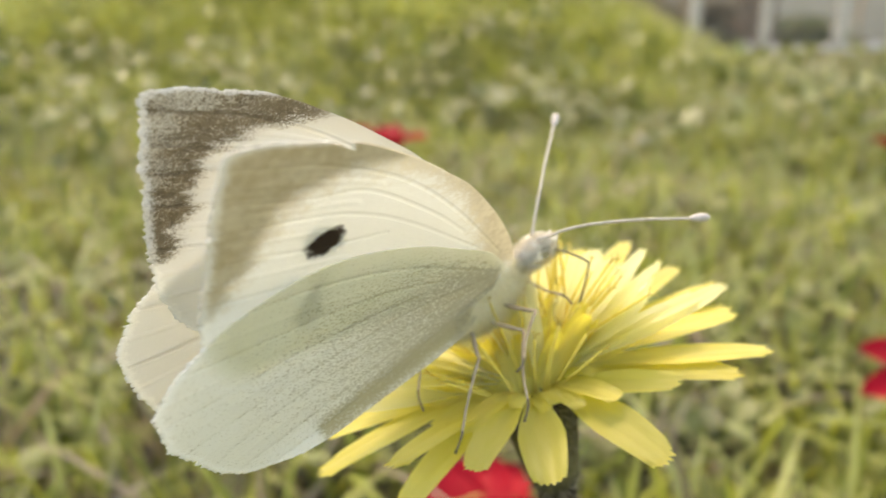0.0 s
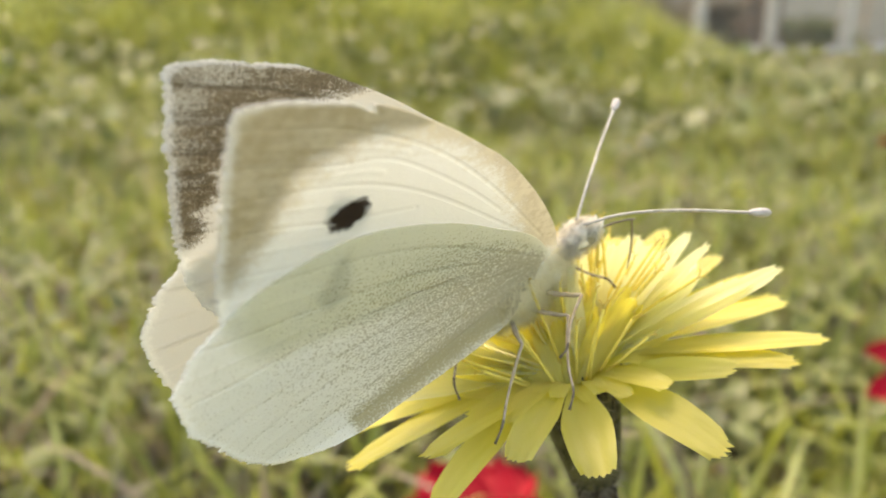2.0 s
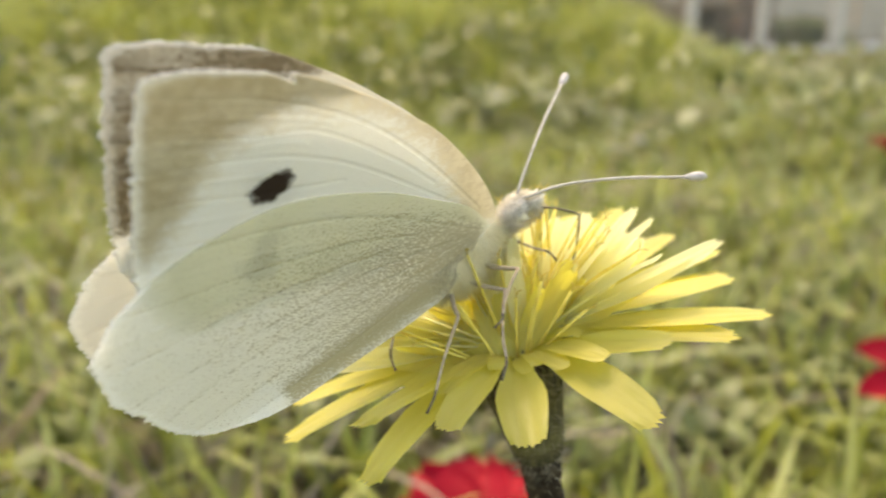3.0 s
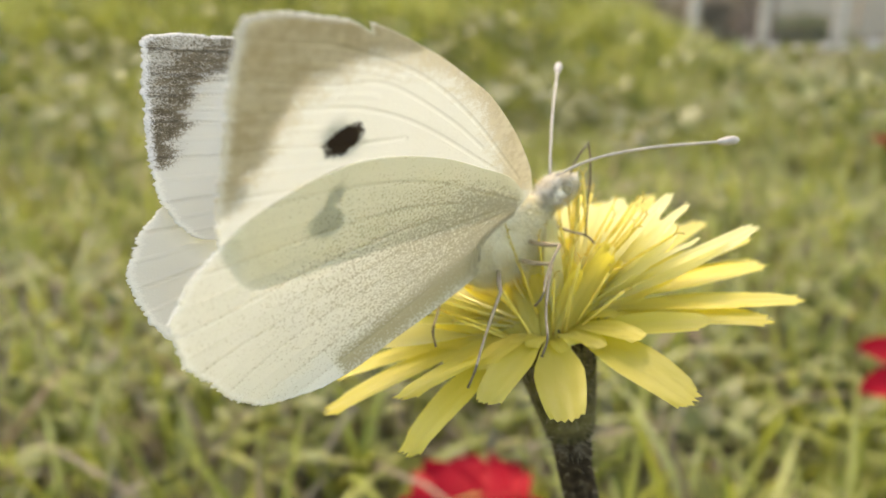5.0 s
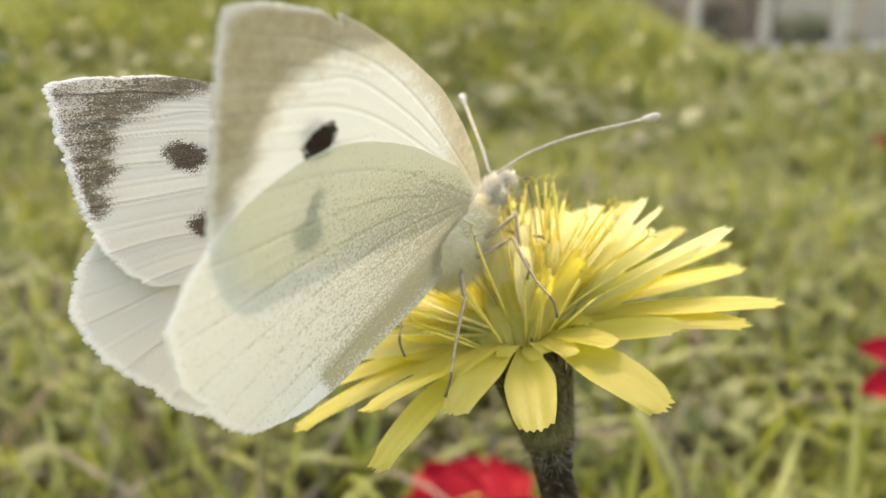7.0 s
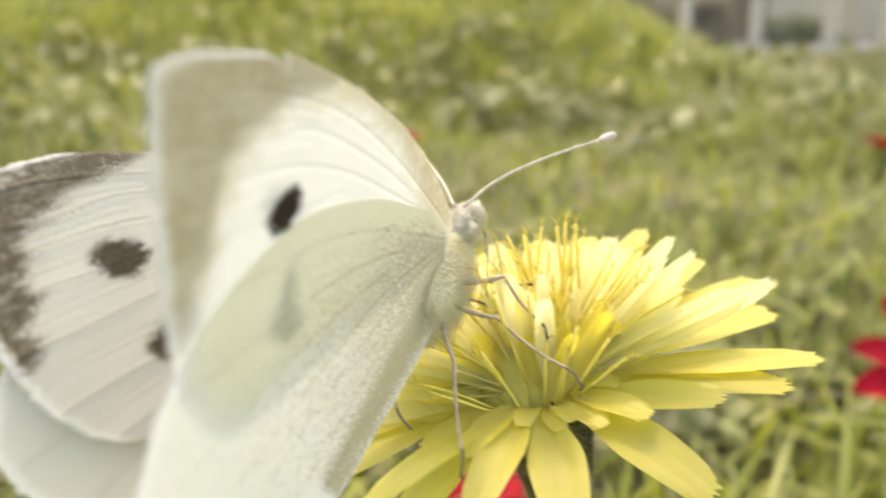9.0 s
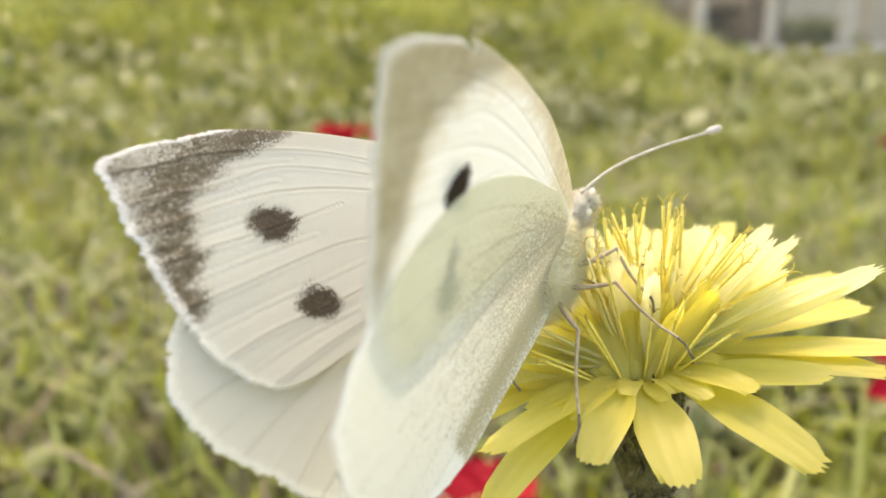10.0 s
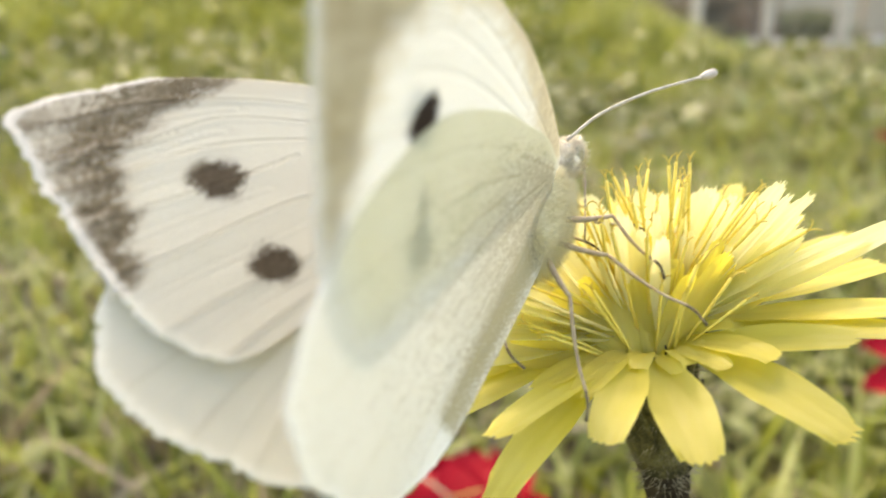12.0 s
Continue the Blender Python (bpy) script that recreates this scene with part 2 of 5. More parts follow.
M_DRY = blade_mat("dry_brush", (0.10, 0.075, 0.05), (0.20, 0.165, 0.11), (0.32, 0.29, 0.21), (0.25, 0.2, 0.1))
M_DRY_STALK = tint_mat("dry_stalk", (0.26, 0.15, 0.08), (0.42, 0.29, 0.17), 120, 0.7, 0.3, 0.0003)
M_WALL = tint_mat("pale_plaster", (0.42, 0.35, 0.25), (0.54, 0.46, 0.35), 1.5, 0.9, 0.3, 0.004)
M_STONE = tint_mat("pale_stone", (0.34, 0.31, 0.26), (0.58, 0.54, 0.47), 14, 0.85, 0.6, 0.006)


# ---- making meshes ----
def part(name, mesh, material, parent, label="", smooth=True):
    """Links a bmesh or a mesh as one object under parent."""
    if isinstance(mesh, bmesh.types.BMesh):
        data = bpy.data.meshes.new(name)
        mesh.to_mesh(data)
        mesh.free()
    else:
        data = mesh
    if smooth:
        data.shade_smooth()
    if material is not None and not data.materials:
        data.materials.append(material)
    ob = new(name, data)
    ob.parent = parent
    return tagged(ob, label)


def thing(name, label, category, group="", kind=""):
    return tagged(new(name), label, category, group, kind)


def mesh_of(name, verts, faces, material=None):
    data = bpy.data.meshes.new(name)
    data.from_pydata([tuple(v) for v in verts], [], faces)
    data.update()
    if material is not None:
        data.materials.append(material)
    return data


def big_mesh(name, verts, tris, material):
    """A mesh from arrays of vertices and triangles."""
    data = bpy.data.meshes.new(name)
    data.vertices.add(len(verts))
    data.vertices.foreach_set("co", np.ascontiguousarray(verts, dtype=np.float32).ravel())
    data.loops.add(tris.size)
    data.loops.foreach_set("vertex_index", np.ascontiguousarray(tris, dtype=np.int32).ravel())
    data.polygons.add(len(tris))
    data.polygons.foreach_set("loop_start", np.arange(0, tris.size, 3, dtype=np.int32))
    data.update(calc_edges=True)
    data.materials.append(material)
    return data


def tube(points, radii, sides=8, cap=True):
    """A round bar along points; radii one number or one a point."""
    bm = bmesh.new()
    pts = [Vector(p) for p in points]
    rr = list(radii) if hasattr(radii, "__len__") else [radii] * len(pts)
    rings, side = [], None
    for i, p in enumerate(pts):
        way = (pts[min(i + 1, len(pts) - 1)] - pts[max(i - 1, 0)]).normalized()
        side = way.orthogonal().normalized() if side is None else (side - way * side.dot(way)).normalized()
        up = way.cross(side)
        rings.append([bm.verts.new(p + (side * math.cos(a) + up * math.sin(a)) * rr[i]) for a in (2 * math.pi * k / sides for k in range(sides))])
    for a, b in zip(rings, rings[1:]):
        for k in range(sides):
            bm.faces.new((a[k], a[(k + 1) % sides], b[(k + 1) % sides], b[k]))
    if cap:
        bm.faces.new(rings[0][::-1])
        bm.faces.new(rings[-1])
    return bm


def egg(centre, size, rough=0.0, seed=0, u=20, v=12):
    """An ellipsoid with an uneven skin."""
    bm = bmesh.new()
    bmesh.ops.create_uvsphere(bm, u_segments=u, v_segments=v, radius=1)
    for vert in bm.verts:
        k = 1 + rough * noise.noise(vert.co * 2.3 + Vector((seed, 0, 0)))
        vert.co = Vector(centre) + Vector((vert.co.x * size[0], vert.co.y * size[1], vert.co.z * size[2])) * k
    return bm


def spline(points, count):
    """Catmull-Rom through points (open), count samples, as an array."""
    p = np.array(points, float)
    p = np.vstack([2 * p[0] - p[1], p, 2 * p[-1] - p[-2]])
    out = []
    for s in np.linspace(0, len(points) - 1 - 1e-9, count):
        i = int(s)
        f = s - i
        a, b, c, d = p[i:i + 4]
        out.append(0.5 * (2 * b + (c - a) * f + (2 * a - 5 * b + 4 * c - d) * f ** 2 + (3 * b - a - 3 * c + d) * f ** 3))
    return np.array(out)


def inside_depth(points, polygon):
    """Signed distance of points from a closed polygon, positive inside."""
    p, q = np.array(points, float), np.array(polygon, float)
    best, odd = np.full(len(p), 1e9), np.zeros(len(p), bool)
    for a, b in zip(q, np.roll(q, -1, axis=0)):
        ab = b - a
        f = np.clip(((p - a) @ ab) / (ab @ ab), 0, 1)
        best = np.minimum(best, np.linalg.norm(p - a - f[:, None] * ab, axis=1))
        cross = (a[1] > p[:, 1]) != (b[1] > p[:, 1])
        with np.errstate(divide="ignore", invalid="ignore"):
            odd ^= cross & (p[:, 0] < (b[0] - a[0]) * (p[:, 1] - a[1]) / (b[1] - a[1]) + a[0])
    return np.where(odd, best, -best)


# ---- ground ----
def height(x, y):
    """The lie of the land in metres."""
    x, y = np.asarray(x, float), np.asarray(y, float)
    bank = 0.29 * np.exp(-((y - 2.9) / 1.2) ** 2) / (1 + np.exp(np.clip((x - 0.69) / 0.1, -30, 30))) * np.exp(-(x / 6) ** 4)
    ripple = 0.012 * np.sin(x * 5.1 + 1.3) * np.sin(y * 4.3) + 0.008 * np.sin(x * 11.3 + y * 7.9)
    return bank + ripple * np.clip(1.2 - np.hypot(x, y) / 12, 0, 1)


def ground():
    steps = np.concatenate([-np.geomspace(9, 600, 14)[::-1], np.linspace(-8, 8, 161), np.geomspace(9, 600, 14)])
    gx, gy = np.meshgrid(steps, steps + 3)
    gz = height(gx, gy)
    verts = np.column_stack([gx.ravel(), gy.ravel(), gz.ravel()])
    n = len(steps)
    k = np.arange(n * n).reshape(n, n)
    a, b, c, d = k[:-1, :-1].ravel(), k[:-1, 1:].ravel(), k[1:, 1:].ravel(), k[1:, :-1].ravel()
    tris = np.vstack([np.column_stack([a, b, c]), np.column_stack([a, c, d])])
    tagged(part("ground", big_mesh("ground", verts, tris, M_SOIL), None, None), "brown soil under meadow grass", "ground", kind="structure")


def blades(name, label, count, area, tall, wide, material, rng, lean=0.5, clump=0.0, category="grass", keep=None, scale=None):
    """Grass: count blades in the area (x0, x1, y0, y1), each a bent strip that tapers."""
    x = rng.uniform(area[0], area[1], count)
    y = rng.uniform(area[2], area[3], count)
    if clump:
        cx, cy = rng.uniform(area[0], area[1], count // 14), rng.uniform(area[2], area[3], count // 14)
        pick = rng.integers(0, len(cx), count)
        tie = rng.random(count) < 0.75
        x = np.where(tie, cx[pick] + rng.normal(0, clump, count), x)
        y = np.where(tie, cy[pick] + rng.normal(0, clump, count), y)
    if keep is not None:
        ok = keep(x, y)
        x, y = x[ok], y[ok]
    n = len(x)
    z = height(x, y)
    h = rng.uniform(*tall, n) * (0.75 + 0.5 * rng.random(n))
    if scale is not None:
        h *= scale(x, y)
    w = rng.uniform(*wide, n)
    turn, bend = rng.uniform(0, 2 * math.pi, n), np.abs(rng.normal(0, lean, n)) + 0.12
    face = turn + math.pi / 2 + rng.normal(0, 0.5, n)
    sx, sy = np.cos(face) * w / 2, np.sin(face) * w / 2
    verts = np.empty((n, 7, 3))
    for i, (f, k) in enumerate(((0.0, 0.8), (0.45, 1.0), (0.8, 0.65))):
        out = h * bend * f ** 1.8
        up = h * (f - 0.28 * np.minimum(bend, 1.6) * f ** 2.4) - (0.004 if f == 0 else 0)
        px, py = x + np.cos(turn) * out, y + np.sin(turn) * out
        verts[:, 2 * i] = np.column_stack([px - sx * k, py - sy * k, z + up])
        verts[:, 2 * i + 1] = np.column_stack([px + sx * k, py + sy * k, z + up + w * 0.15])
    out, up = h * bend, h * (1 - 0.28 * np.minimum(bend, 1.6))
    verts[:, 6] = np.column_stack([x + np.cos(turn) * out, y + np.sin(turn) * out, z + up])
    one = np.array([(0, 1, 3), (0, 3, 2), (2, 3, 5), (2, 5, 4), (4, 5, 6)])
    tris = (np.arange(n)[:, None, None] * 7 + one[None]).reshape(-1, 3)
    ob = part(name, big_mesh(name, verts.reshape(-1, 3), tris, material), None, None)
    return tagged(ob, label, category, kind="stuff")


def leaves(name, label, count, area, size, lift, material, rng, category="weeds"):
    """Small broad leaves on the ground layer, each a folded oval."""
    x, y = rng.uniform(area[0], area[1], count), rng.uniform(area[2], area[3], count)
    cx, cy = rng.uniform(area[0], area[1], count // 20), rng.uniform(area[2], area[3], count // 20)
    pick = rng.integers(0, len(cx), count)
    x, y = cx[pick] + rng.normal(0, 0.03, count), cy[pick] + rng.normal(0, 0.03, count)
    z = height(x, y) + rng.uniform(*lift, count)
    s = rng.uniform(*size, count)
    turn, tilt = rng.uniform(0, 2 * math.pi, count), rng.normal(0.15, 0.45, count)
    ax = np.column_stack([np.cos(turn) * np.cos(tilt), np.sin(turn) * np.cos(tilt), np.sin(tilt)])
    sd = np.column_stack([-np.sin(turn), np.cos(turn), np.zeros(count)])
    up = np.cross(ax, sd)
    c = np.column_stack([x, y, z])
    shape = [(0, 0, 0), (0.35, 0.28, 0.07), (0.35, -0.28, 0.07), (0.7, 0.26, 0.06), (0.7, -0.26, 0.06), (1.0, 0, -0.05), (0.35, 0, 0), (0.7, 0, 0)]
    verts = np.stack([c + s[:, None] * (ax * a + sd * b + up * d) for a, b, d in shape], axis=1)
    one = np.array([(0, 6, 1), (0, 2, 6), (1, 6, 7), (1, 7, 3), (2, 7, 6), (2, 4, 7), (3, 7, 5), (4, 5, 7)])
    tris = (np.arange(count)[:, None, None] * 8 + one[None]).reshape(-1, 3)
    ob = part(name, big_mesh(name, verts.reshape(-1, 3), tris, material), None, None)
    return tagged(ob, label, category, kind="stuff")


def meadow():
    rng = np.random.default_rng(11)
    clear = lambda x, y: (np.hypot(x, y) > 0.10) & ~((np.abs(x - 0.005) < 0.055) & (y > 0.09) & (y < 0.225))
    blades("grass_near", "short olive green meadow grass with bent blades", 24000, (-0.75, 0.75, -0.35, 1.05), (0.025, 0.07), (0.0018, 0.0042), M_GRASS, rng, 0.8, 0.02, keep=clear)
    blades("grass_middle", "taller yellowish green meadow grass", 76000, (-2.2, 2.2, 0.9, 3.0), (0.05, 0.12), (0.003, 0.006), M_GRASS, rng, 0.6, 0.04, scale=lambda x, y: np.clip(1.0 - (x - 0.8) / 0.4, 0.4, 1.0) * np.clip((y - 0.7) / 1.2, 0.4, 1.0))
    blades("grass_far", "bright green grass towards the fence", 70000, (-5.5, 5.5, 2.8, 7.5), (0.02, 0.045), (0.006, 0.012), M_GRASS, rng, 0.55, 0.07, scale=lambda x, y: np.clip(1.7 - 0.22 * y, 0.3, 1.0))
    away = lambda x, y: (np.hypot(x, y) > 0.6) & ((np.abs(x) > 2.1) | (y < 0.9) | (y > 3.0)) & ((np.abs(x) > 0.7) | (y < -0.3) | (y > 3.0))
    blades("grass_around", "meadow grass all round the flower", 90000, (-7.5, 7.5, -5.0, 8.5), (0.03, 0.075), (0.008, 0.016), M_GRASS, rng, 0.7, 0.09, keep=away, scale=lambda x, y: np.where(y > 2.5, 0.45, 1.0))
    blades("dry_thatch", "short dry brown grass between the green blades", 3500, (-0.75, 0.75, 0.1, 1.05), (0.03, 0.06), (0.0022, 0.0045), M_DRY, rng, 0.8, 0.03, keep=clear)
    blades("dry_grass_far", "short dull brown grass before the fence", 40000, (0.9, 5.0, 2.0, 6.8), (0.025, 0.05), (0.006, 0.012), M_DRY, rng, 0.7, 0.06, scale=lambda x, y: np.clip(1.7 - 0.22 * y, 0.3, 1.0))
    blades("straw_stalks", "dry straw coloured grass stalks", 1000, (-1.5, 1.5, 0.5, 2.4), (0.04, 0.11), (0.001, 0.0022), M_STRAW, rng, 0.8, keep=clear)
    leaves("weed_leaves", "small pale green weed leaves between the grass", 20000, (-0.9, 0.9, 0.27, 1.25), (0.007, 0.018), (0.006, 0.035), M_WEED, rng)
    leaves("weed_leaves_far", "broad pale green weed leaves in the far grass", 14000, (-2.4, 2.4, 0.85, 3.2), (0.015, 0.04), (0.02, 0.09), M_WEED, rng)
    # the tall grass thins out to all sides
    rim = lambda x, y: np.where(y > 0.9, np.abs(x) - 2.15, np.maximum(np.abs(x) - 0.75, -0.3 - y) * 0.8)
    thin = lambda x, y: (rim(x, y) > 0) & (rng.random(len(x)) < np.clip(1 - rim(x, y) / 1.6, 0, 1) ** 1.5)
    blades("grass_beside", "meadow grass that thins out beside the bank", 110000, (-3.9, 3.9, -2.2, 3.3), (0.04, 0.10), (0.003, 0.007), M_GRASS, rng, 0.7, 0.05, keep=thin)


ground()
meadow()


# ---- fence and what stands behind it ----
def fence_post(x, y, wide, tall):
    post = thing("fence_post", "weathered grey concrete fence post in grass", "post", "posts of the fence")
    z = float(height(x, y)) - 0.05
    bm = bmesh.new()
    bmesh.ops.create_cube(bm, size=1)
    for v in bm.verts:
        k = 1.0 if v.co.z < 0 else 0.86
        v.co = Vector((v.co.x * wide * k, v.co.y * wide * k, (v.co.z + 0.5) * tall))
    bmesh.ops.bevel(bm, geom=bm.edges[:], offset=wide * 0.09, segments=2, affect="EDGES")
    part("shaft", bm, M_CONCRETE, post, smooth=False)
    for k in range(3):
        h = 0.35 + 0.36 * k
        ring = tube([(wide * 0.56 * math.cos(a), wide * 0.56 * math.sin(a) * 0.98, h) for a in np.linspace(0, 2 * math.pi, 13)], 0.002, 5)
        part("wire_tie", ring, M_WIRE, post, "thin galvanised tie")
    post.matrix_basis = pose(x, y, z)


def chain_link(x0, x1, y, z0, z1, mesh=0.06):
    fence = thing("wire_fence", "grey galvanised chain link fence between posts", "fence")
    bm_v, bm_f = [], []

    def bar(a, b, r):
        a, b = Vector(a), Vector(b)
        way = (b - a).normalized()
        s = way.orthogonal().normalized() * r
        u = way.cross(s)
        i = len(bm_v)
        for p in (a, b):
            bm_v.extend([p + s, p - s * 0.5 + u * 0.87, p - s * 0.5 - u * 0.87])
        for k in range(3):
            bm_f.append((i + k, i + (k + 1) % 3, i + 3 + (k + 1) % 3, i + 3 + k))

    tall, span = z1 - z0, x1 - x0
    for k in range(int((span + tall) / mesh) + 1):
        s = k * mesh
        a, b = max(0, s - tall), min(span, s)
        bar((x0 + a, y, z0 + s - a), (x0 + b, y, z0 + s - b), 0.0016)
        bar((x1 - a, y + 0.004, z0 + s - a), (x1 - b, y + 0.004, z0 + s - b), 0.0016)
    part("netting", mesh_of("netting", bm_v, bm_f), M_WIRE, fence, smooth=False)
    for h in (z0 + 0.02, (z0 + z1) / 2, z1):
        part("line_wire", tube([(x0, y - 0.006, h), (x1, y - 0.006, h)], 0.0025, 6), M_WIRE, fence)


def tree(x, y):
    t = thing("tree", "old tree with a leaning reddish brown trunk", "tree")
    rng = random.Random(5)
    z = float(height(x, y))
    pts, rad = [], []
    for k in range(14):
        f = k / 13
        pts.append((0.10 * math.sin(f * 2.2), 0.05 * math.sin(f * 5), 2.6 * f - 0.05))
        rad.append((0.20 + 0.12 * math.exp(-f * 14) - 0.09 * f) * (1 + 0.06 * rng.uniform(-1, 1)))
    bm = tube(pts, rad, 18)
    for v in bm.verts:
        a = math.atan2(v.co.y, v.co.x)
        k = 1 + 0.10 * math.sin(a * 5 + v.co.z * 2) * math.exp(-v.co.z * 0.8) + 0.06 * noise.noise(Vector((math.cos(a) * 3, math.sin(a) * 3, v.co.z * 1.5)))
        v.co.x *= k
        v.co.y *= k
    part("trunk", bm, M_BARK, t)
    tips = []
    for k in range(7):
        a, base = k * 2.4 + rng.random(), Vector(pts[10 + k % 4])
        end = base + Vector((math.cos(a) * rng.uniform(0.8, 1.5), math.sin(a) * rng.uniform(0.8, 1.5), rng.uniform(0.6, 1.6)))
        mid = base.lerp(end, 0.5) + Vector((0, 0, 0.18))
        part("limb", tube([base, base.lerp(mid, 0.6), mid, end], [0.075, 0.06, 0.045, 0.015], 8), M_BARK, t)
        tips += [mid, end, base.lerp(end, 0.8)]
    count = 5200
    r = np.random.default_rng(3)
    c = np.array([tuple(p) for p in tips])[r.integers(0, len(tips), count)] + r.normal(0, 0.32, (count, 3))
    ax, sd = r.normal(0, 1, (count, 3)), r.normal(0, 1, (count, 3))
    ax /= np.linalg.norm(ax, axis=1)[:, None]
    sd -= ax * np.sum(ax * sd, axis=1)[:, None]
    sd /= np.linalg.norm(sd, axis=1)[:, None]
    s = r.uniform(0.04, 0.09, count)[:, None]
    verts = np.stack([c, c + s * (ax * 0.5 + sd * 0.3), c + s * ax, c + s * (ax * 0.5 - sd * 0.3)], axis=1).reshape(-1, 3)
    tris = (np.arange(count)[:, None, None] * 4 + np.array([(0, 1, 2), (0, 2, 3)])[None]).reshape(-1, 3)
    tagged(part("crown", big_mesh("crown", verts, tris, M_FOLIAGE), None, t), kind="stuff")
    t.matrix_basis = pose(x, y, z)


def bush(x, y, wide, deep, tall, seed, material, label, count=3500, leaf=(0.03, 0.07)):
    b = thing("bush", label, "bush")
    r = np.random.default_rng(seed)
    z = float(height(x, y))
    for k in range(6):
        a = k * 1.05 + r.random()
        part("branch", tube([(0.04 * math.cos(a), 0.04 * math.sin(a), -0.03), (wide * 0.2 * math.cos(a), deep * 0.2 * math.sin(a), tall * 0.45), (wide * 0.36 * math.cos(a), deep * 0.36 * math.sin(a), tall * 0.8)], [0.018, 0.012, 0.004], 6), M_BARK, b)
    lobes = np.column_stack([r.uniform(-0.42, 0.42, 26) * wide, r.uniform(-0.42, 0.42, 26) * deep, r.uniform(0.08, 0.85, 26) * tall])
    c = lobes[r.integers(0, 26, count)] + r.normal(0, 1, (count, 3)) * np.array([wide * 0.09, deep * 0.09, tall * 0.10])
    c[:, 2] = np.abs(c[:, 2])
    ax, sd = r.normal(0, 1, (count, 3)), r.normal(0, 1, (count, 3))
    ax /= np.linalg.norm(ax, axis=1)[:, None]
    sd -= ax * np.sum(ax * sd, axis=1)[:, None]
    sd /= np.linalg.norm(sd, axis=1)[:, None]
    s = r.uniform(*leaf, count)[:, None]
    verts = np.stack([c, c + s * (ax * 0.5 + sd * 0.3), c + s * ax, c + s * (ax * 0.5 - sd * 0.3)], axis=1).reshape(-1, 3)
    tris = (np.arange(count)[:, None, None] * 4 + np.array([(0, 1, 2), (0, 2, 3)])[None]).reshape(-1, 3)
    tagged(part("foliage", big_mesh("foliage", verts, tris, material), None, b), kind="stuff")
    b.matrix_basis = pose(x, y, z)


def stone(x, y, size, seed):
    s = thing("stone", "pale rounded field stone in the grass", "stone", "stones along the fence")
    part("rock", egg((0, 0, size * 0.3), (size, size * 0.8, size * 0.6), 0.35, seed, 12, 8), M_STONE, s, smooth=True)
    s.matrix_basis = pose(x, y, float(height(x, y)), 0, 0, seed * 47)


def garden_wall():
    w = thing("wall_far", "pale plastered boundary wall behind the fence", "wall", kind="structure")
    for k in range(9):
        bm = bmesh.new()
        bmesh.ops.create_cube(bm, size=1)
        for v in bm.verts:
            v.co = Vector((v.co.x * 1.93, v.co.y * 0.2, (v.co.z + 0.5) * 1.9))
        bmesh.ops.bevel(bm, geom=bm.edges[:], offset=0.015, segments=1, affect="EDGES")
        panel = part("panel", bm, M_WALL, w, smooth=False)
        panel.location = (-6 + 2 * k, 0, -0.05)
    w.matrix_basis = pose(4.0, 13.0, 0)


for spot in ((0.70, 6.6, 0.11), (1.08, 6.6, 0.12), (2.17, 6.6, 0.09), (2.78, 6.6, 0.075), (3.43, 6.6, 0.10), (3.93, 6.6, 0.09)):
    fence_post(spot[0], spot[1], spot[2], 1.35)
chain_link(0.70, 3.93, 6.66, 0.06, 1.25)
tree(3.02, 7.5)
bush(3.75, 8.3, 1.3, 0.7, 0.34, 21, M_FOLIAGE, "low dark green bush behind the wire fence")
bush(1.85, 7.7, 0.9, 0.7, 0.7, 22, M_DRY, "dry grey brown brush behind the wire fence", 5000)
bush(2.45, 7.4, 0.7, 0.5, 0.5, 24, M_DRY, "dry reddish brown brush at the foot of the tree", 4000)
bush(0.4, 7.8, 1.3, 0.7, 0.8, 23, M_FOLIAGE, "dark shady bush behind the wire fence")
for i, (sx, sy, ss) in enumerate(((2.45, 6.1, 0.07), (2.62, 6.0, 0.06), (3.3, 6.2, 0.06), (3.55, 6.25, 0.08), (3.75, 6.1, 0.05), (2.95, 6.3, 0.05), (3.2, 6.35, 0.07))):
    stone(sx, sy, ss, i + 1)
garden_wall()


